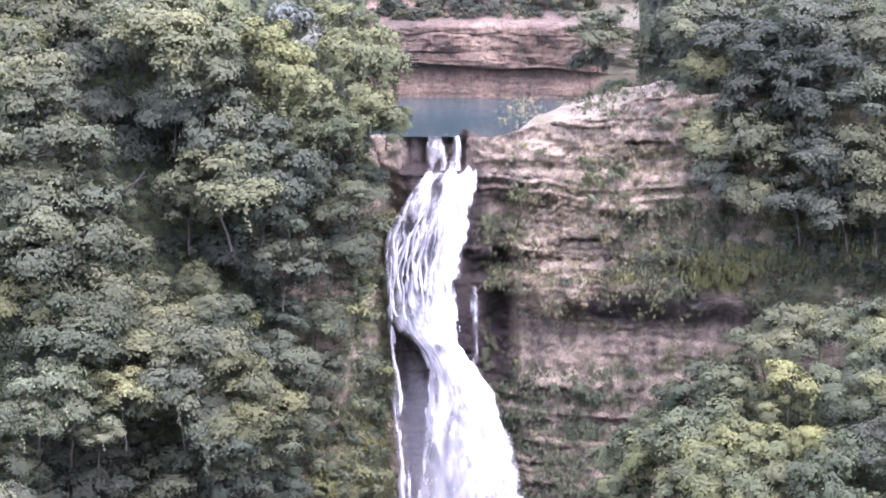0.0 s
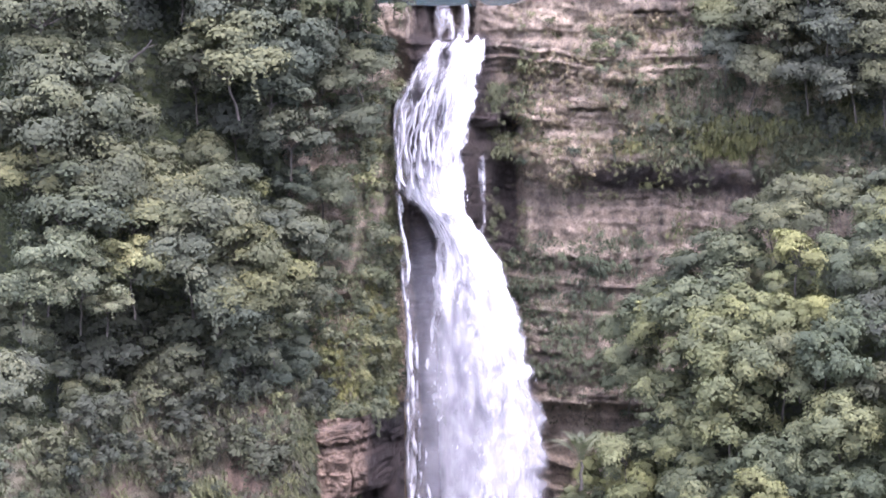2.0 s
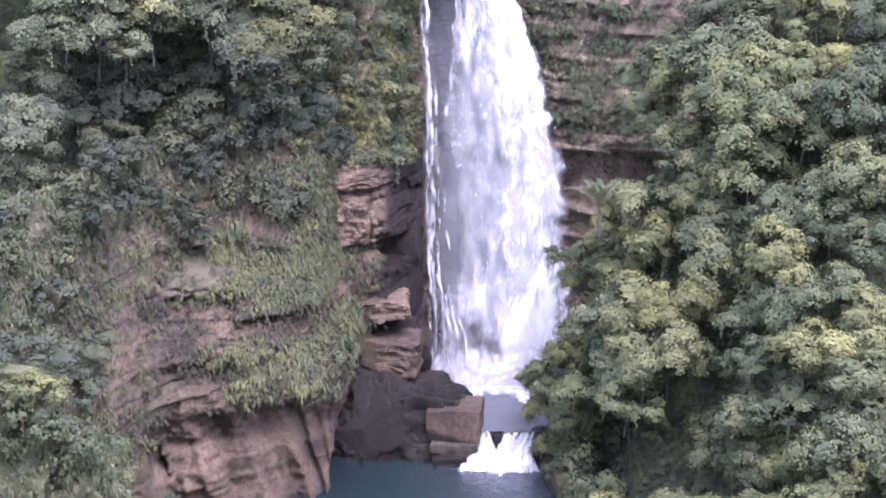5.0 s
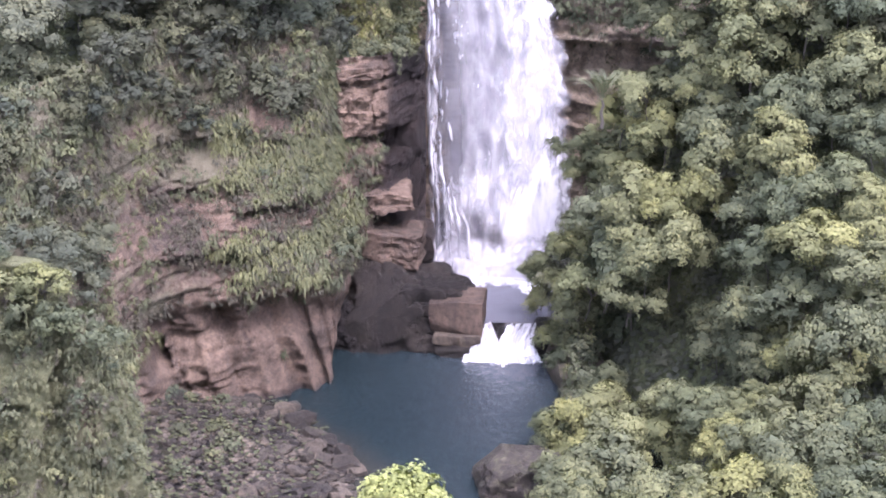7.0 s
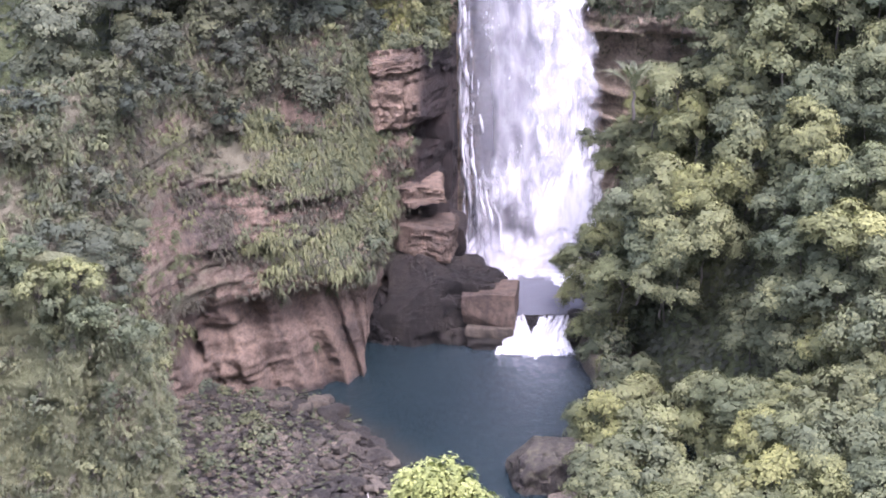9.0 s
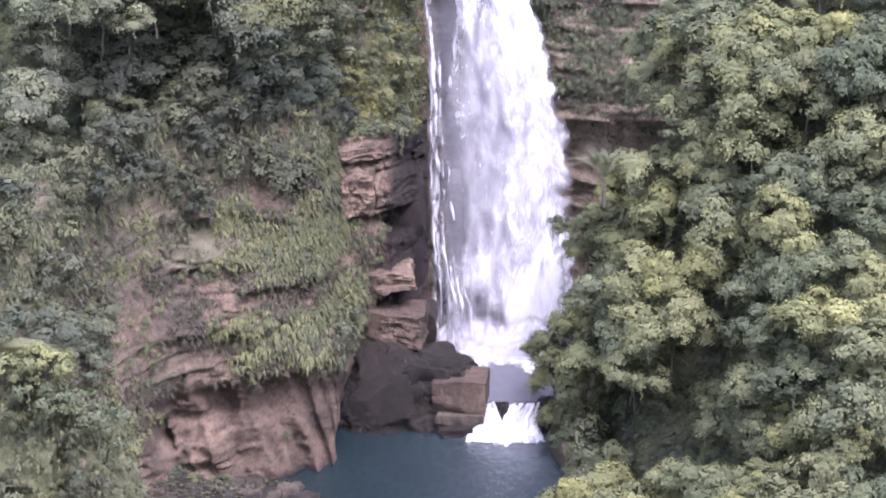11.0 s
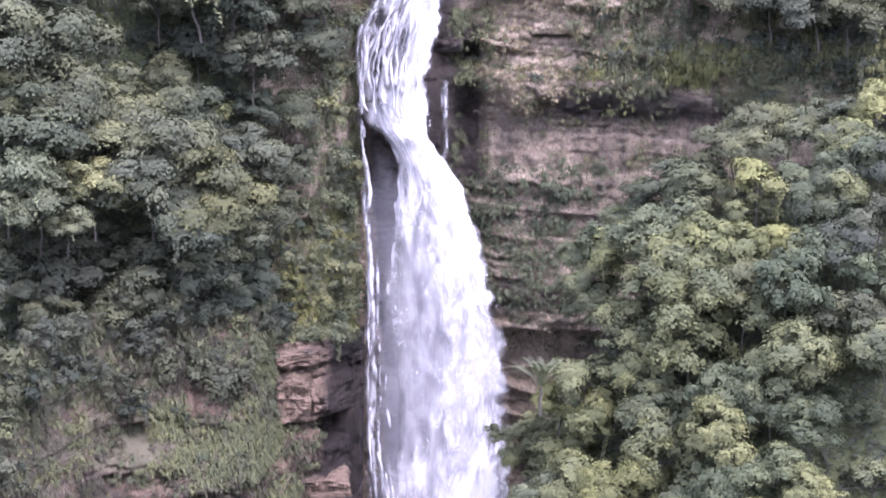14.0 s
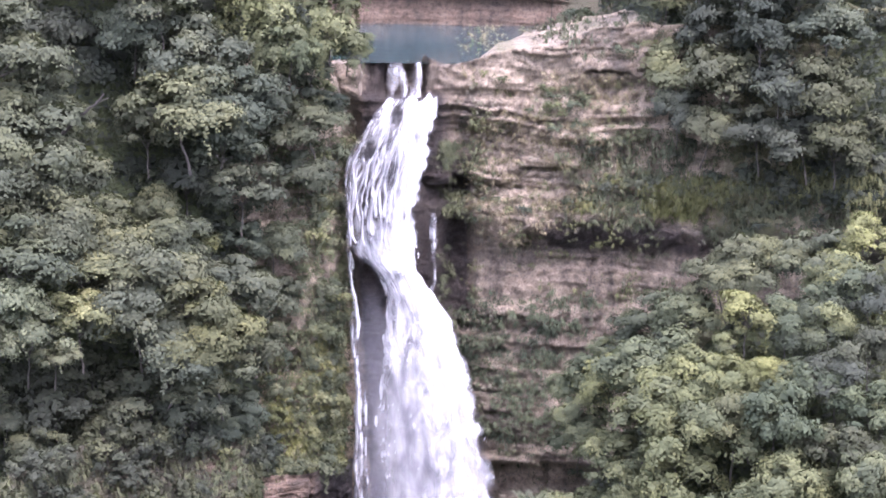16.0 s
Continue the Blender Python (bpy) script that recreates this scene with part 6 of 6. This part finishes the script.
block("rock_slab", -0.85, 177.2, 1.25, 1.75, 1.7, 0.5, 423, BOULDER, "thin rock bed under the squared slab", 0.95, -7, 1, wet=0.5, moss=0.2, rough=0.07, cuts=14)
block("rock_slab", -0.95, 177.0, 0.35, 1.7, 1.7, 0.55, 436, BOULDER, "thin wet rock bed at the water", 0.94, -4, 2, wet=0.6, moss=0.1, rough=0.08, cuts=14)
block("boulder", 2.36, 176.60, 1.60, 0.42, 0.5, 0.5, 424, BOULDER, "dark wet stone splitting the cascade", 0.4, wet=1.0)
block("rock_sill", 2.4, 178.2, 0.55, 5.2, 1.3, 1.35, 435, BOULDER, "dark wet rock sill between the two pools", 0.8, 2, 0, wet=1.0, rough=0.12, cuts=14)
block("boulder", 5.69, 177.00, 1.06, 0.95, 1.4, 1.2, 425, BOULDER, "dark wet rock at the edge of the cascade", 0.5, wet=0.9)
block("boulder", 7.53, 175.00, 0.70, 1.4, 1.6, 1.8, 426, RED_ROCK, "brown rock below the overhanging trees", 0.6, 20, 0, wet=0.2, moss=0.2, rough=0.22, cuts=26)
block("bank_rock", 8.3, 167.5, -0.5, 1.9, 8.5, 2.2, 427, BOULDER, "long mossy rock along the bank of the pool", 0.7, 6, 0, wet=0.5, moss=0.42, rough=0.3, cuts=36)
block("boulder", 3.25, 152.00, -0.2, 2.85, 2.4, 2.5, 428, BOULDER, "large brown boulder standing in the lower pool", 0.66, 12, 6, wet=0.5, moss=0.36, rough=0.13, cuts=30, beds=0.03)
block("boulder", 4.24, 149.50, -0.94, 1.5, 1.2, 1.2, 429, BOULDER, "brown rock against the large boulder", 0.7, 30, 0)

for x, y, z, r in [(7.2, 171.5, 3.6, 0.9), (7.9, 168.0, 3.4, 1.1), (7.6, 164.6, 3.2, 1.0), (7.0, 161.6, 2.6, 0.9), (8.2, 170.0, 4.2, 1.2), (7.0, 167.0, 2.3, 0.6), (6.9, 173.6, 3.2, 0.7)]:
    plant("fern_bush", x, y, z, r)

# foam heaped in the cascade
def foam_heap():
    X, Y = np.meshgrid(np.linspace(-1.0, 5.9, 90), np.linspace(173.2, 179.0, 76))
    run = smooth(174.4, 177.4, Y)
    bound = smooth(-0.2, 0.8, X - 0.7 * run) * smooth(5.6, 4.6, X + 0.2 * run) * smooth(173.3, 174.6, Y + 0.8 * fbm(X * 0.9, Y * 0.5, 3, 98))
    Z = -0.05 + 1.95 * run + bound * (0.1 + 0.5 * (1 - 0.7 * run) * np.abs(fbm(X * 0.9, Y * 0.6, 5, 99, 0.6)))
    me = grid_mesh("foam_apron", X, Y, Z, WHITE_WATER, {"dense": 0.32 * bound - 0.24 - 0.3 * smooth(0.55, 0.95, run + 0.4 * fbm(X * 1.3, Y * 0.5, 3, 92)) - 0.25 * bump(X, 2.4, 0.25, 0.5) * run, "veil": 0 * X})
    at = me.attributes.new("flow", "FLOAT_VECTOR", "POINT")
    at.data.foreach_set("vector", np.stack([1.6 * X, 2.5 * (178 - Y), 0 * X + 7], -1).astype(np.float32).ravel())
    heap = new("foam_apron", me)
    heap.parent = chute
    tagged(heap, "white churned foam pouring over the sill")


foam_heap()
block("boulder", 3.34, 176.90, 1.85, 0.3, 0.4, 0.4, 530, BOULDER, "dark wet stone in the cascade", 0.5, wet=1.0)
block("boulder", 5.14, 175.60, 1.27, 0.4, 0.5, 0.55, 531, BOULDER, "dark wet stone beside the cascade", 0.5, wet=1.0)

# scree on the left bank
def scree_height(x, y):
    return np.clip(0.17 * (shore_x(y) - x), -1.2, 2.2)


def scree():
    X, Y = np.meshgrid(np.arange(-42, -2, 0.4), np.arange(128, 176, 0.4))
    Z = scree_height(X, Y) + 0.16 * fbm(X * 0.5, Y * 0.5, 5, 95)
    moss = 0.15 + 0.5 * fbm(X * 0.2, Y * 0.2, 3, 96) + 0.5 * smooth(-14, -22, X)
    # the high wet value paints the dark shade between the stones
    return grid_mesh("scree_bank", X, Y, Z, SCREE_ROCK, {"wet": 0 * X + 0.95, "moss": moss - 0.05}), (X, Y, Z)


SCREE, SCREE_GRID = scree()
structure("scree_bank", SCREE, "bank of fallen stones and weeds beside the pool", "scree")
SHORE_STONES = [(-13.1, 164.4, 0.75), (-11.9, 162.5, 0.95), (-9.7, 158.3, 0.8), (-8.8, 157.4, 0.6), (-8.3, 154.6, 0.85), (-9.8, 149.8, 0.9), (-17.1, 164.5, 1.1), (-17.9, 160.2, 0.9), (-19.4, 163.2, 0.8), (-21.0, 163.8, 0.9), (-12.5, 165.4, 0.5), (-10.3, 155.2, 0.55), (-14.9, 161.8, 0.6), (-9.2, 153.0, 0.5), (-15.6, 166.2, 0.7)]
STONES = [rock_mesh("stone", 441 + i, (1, 0.75, 0.45), SCREE_ROCK, 0.55 + 0.06 * i, 0.24, 3, 0.0, 0.05 * (i % 3)) for i in range(8)]
g = np.random.default_rng(12)
made = 0
while made < 295:
    x, y = g.uniform(-22, -5), g.uniform(140, 168)
    h = float(scree_height(np.array(x), np.array(y)))
    if h < -0.12 or h > 6.5 or g.random() < smooth(0.8, 2.4, h) * 0.6 or y > left_foot(np.array(x)) - 0.3:
        continue
    r = 0.22 + 0.46 * g.random() ** 2.2
    ob = tagged(new("stone", STONES[made % 8]), "angular brown stone lying in the scree", "stone", "scree stones")
    ob.matrix_basis = pose(x, y, h + 0.42 * r, g.uniform(-25, 25), g.uniform(-25, 25), g.uniform(0, 360)) @ Matrix.Diagonal((r, r * g.uniform(0.7, 1.2), r * g.uniform(0.7, 1.2), 1))
    made += 1
for k, (x, y, r) in enumerate(SHORE_STONES):
    block("boulder", x, y, 0.22 * r, r, r * 0.8, r * 0.62, 540 + k, SCREE_ROCK, "brown boulder at the edge of the pool", 0.7, 47 * k, 6 - 4 * (k % 4), wet=0.3, moss=0.05, rough=0.2, cuts=12)
SV, SF = [], []
SMALL = rock_mesh("pebble", 455, (1, 0.8, 0.5), SCREE_ROCK, 0.5, 0.25, 1, breaks=5)
base = np.array([p.co[:] for p in SMALL.vertices])
faces = np.array([list(p.vertices) for p in SMALL.polygons])
for i in range(3600):
    x, y = g.uniform(-23, -7), g.uniform(138, 168)
    h = float(scree_height(np.array(x), np.array(y)))
    if h < -0.2 or y > left_foot(np.array(x)):
        continue
    r, a = 0.1 + 0.24 * g.random() ** 1.5, g.uniform(0, 6.28)
    turned = base @ np.array([[math.cos(a), math.sin(a), 0], [-math.sin(a), math.cos(a), 0], [0, 0, 1]])
    SF.append(faces + sum(len(p) for p in SV))
    SV.append(turned * r + [x, y, h + 0.05])
rubble = mesh_from("rubble", np.concatenate(SV), np.concatenate(SF), SCREE_ROCK, {"wet": np.zeros(sum(len(p) for p in SV)), "moss": np.zeros(sum(len(p) for p in SV))}, True)
tagged(new("rubble", rubble), "small broken stones filling the scree", "rubble", kind="stuff")
undergrowth("weeds_scree", SCREE_GRID, lambda x, y: (x > -32) * (x < -10) * smooth(-0.1, 0.5, fbm(x * 0.3, y * 0.1, 3, 97) + 0.03 * (-14 - x)), 3600, 314, FERN, "low green weeds among the stones", 0.2)
scatter("fern_bush", SCREE_GRID, lambda x, y: smooth(-14, -18, x) * (x > -36), 60, 349, 0.5, 1.1, 0.25, 0.9)
scatter("shrub", SCREE_GRID, lambda x, y: (x > -34) * (x < -15) * 1.0, 26, 335, 0.5, 1.0, 0.2, 1.3)

# young tree on the near slope, and bare twigs beside it
near_tree = build_tree("young_tree", 295, 2.0, 1.1, 46, 9500, 0.125, LEAF_BRIGHT, "young tree with fresh yellow-green leaves", 12.0, -0.3, 0.5, 0, flat=1.25, wide=0.9)
near_tree.matrix_basis = pose(-2.05, 70.00, 35.05) @ Matrix.Diagonal((0.86, 0.86, 0.86, 1))


def frond_mesh(seed, length, pairs, mat):
    """An arching frond with leaflets on both sides of its stalk."""
    g = np.random.default_rng(seed)
    f = np.linspace(0.05, 1, pairs)
    spine = np.stack([0 * f, f * length * 0.85, length * (0.75 * f - 0.75 * f**2.4)], 1)
    along = unit(np.gradient(spine, axis=0))
    C, N, T, L = [], [], [], []
    for side in (-1, 1):
        out_ = unit(np.array([side, 0, -0.25]) + 0.45 * along)
        size = length * 0.13 * np.sin(np.pi * (0.12 + 0.85 * f)) * g.uniform(0.85, 1.15, pairs)
        C.append(spine + out_ * size[:, None] * 0.5)
        T.append(out_)
        N.append(unit(np.cross(along, out_) * side))
        L.append(size)
    v, q = leaf_quads(np.concatenate(C), np.concatenate(N), np.concatenate(T), np.concatenate(L), 0.16)
    w = 0.014
    a, b = spine - [w, 0, 0], spine + [w, 0, 0]
    k = len(v) + np.arange(pairs - 1)
    v = np.concatenate([v, a, b])
    q = np.concatenate([q, np.stack([k, k + pairs, k + pairs + 1, k + 1], 1)])
    return mesh_from("frond", v, q, mat, {"paleness": np.full(len(v), 0.55)})


FRONDS = [frond_mesh(460 + i, 3.0 + 0.4 * i, 30, FERN) for i in range(3)]
tree_fern = tagged(new("tree_fern"), "tree fern with long arching pale fronds", "fern")
tree_fern.matrix_basis = pose(8.91, 165.50, 22.63)
for i in range(11):
    ob = new("frond", FRONDS[i % 3])
    ob.parent = tree_fern
    ob.matrix_basis = pose(0, 0, 0, random.uniform(15, 50), 0, i * 33 + random.uniform(-10, 10))
stem_v, stem_f = [], []
limb(stem_v, stem_f, (0, 0.2, -2.0), (0, 0, 0.05), 0.13, 0.09, np.random.default_rng(3), 7, 5, 0.04)
stem = new("stem", mesh_from("stem", stem_v, stem_f, BARK, soft=True))
stem.parent = tree_fern

bare_twigs = tagged(new("bare_twigs"), "pale bare twigs beside the young tree", "twigs")
bare_twigs.matrix_basis = pose(-5.10, 70.00, 35.20)
for i, (a, b) in enumerate([((0, 0, -9), (1.45, 0, 0.25)), ((0.9, 0, 0.0), (-1.7, 0.2, 0.62)), ((0.9, 0, 0.1), (0.95, 0.1, 0.95)), ((0.3, 0, 0.2), (-0.6, 0.1, 0.55)), ((1.0, 0, 0.3), (1.3, -0.1, 0.85)), ((-0.6, 0, 0.35), (-1.1, 0.1, 0.75))]):
    tv, tf = [], []
    limb(tv, tf, a, b, 0.06 if i == 0 else 0.022, 0.012, np.random.default_rng(30 + i), 5, 6, 0.08)
    twig = new("twig", mesh_from("twig", tv, tf, PALE_BARK, soft=True))
    twig.parent = bare_twigs

dead_branch = tagged(new("dead_branch"), "bare grey-brown dead branch leaning out of the forest", "branch")
dead_branch.matrix_basis = pose(-21.66, 173.50, 49.53)
for i, (a, b, ra, rb) in enumerate([((-2.2, 2.0, -2.0), (0.95, 0.0, 1.05), 0.15, 0.06), ((0.3, 0.5, 0.4), (1.3, 0.2, 0.75), 0.05, 0.02)]):
    tv, tf = [], []
    limb(tv, tf, a, b, ra, rb, np.random.default_rng(50 + i), 6, 6, 0.06)
    bough = new("bough", mesh_from("bough", tv, tf, BARK, soft=True))
    bough.parent = dead_branch
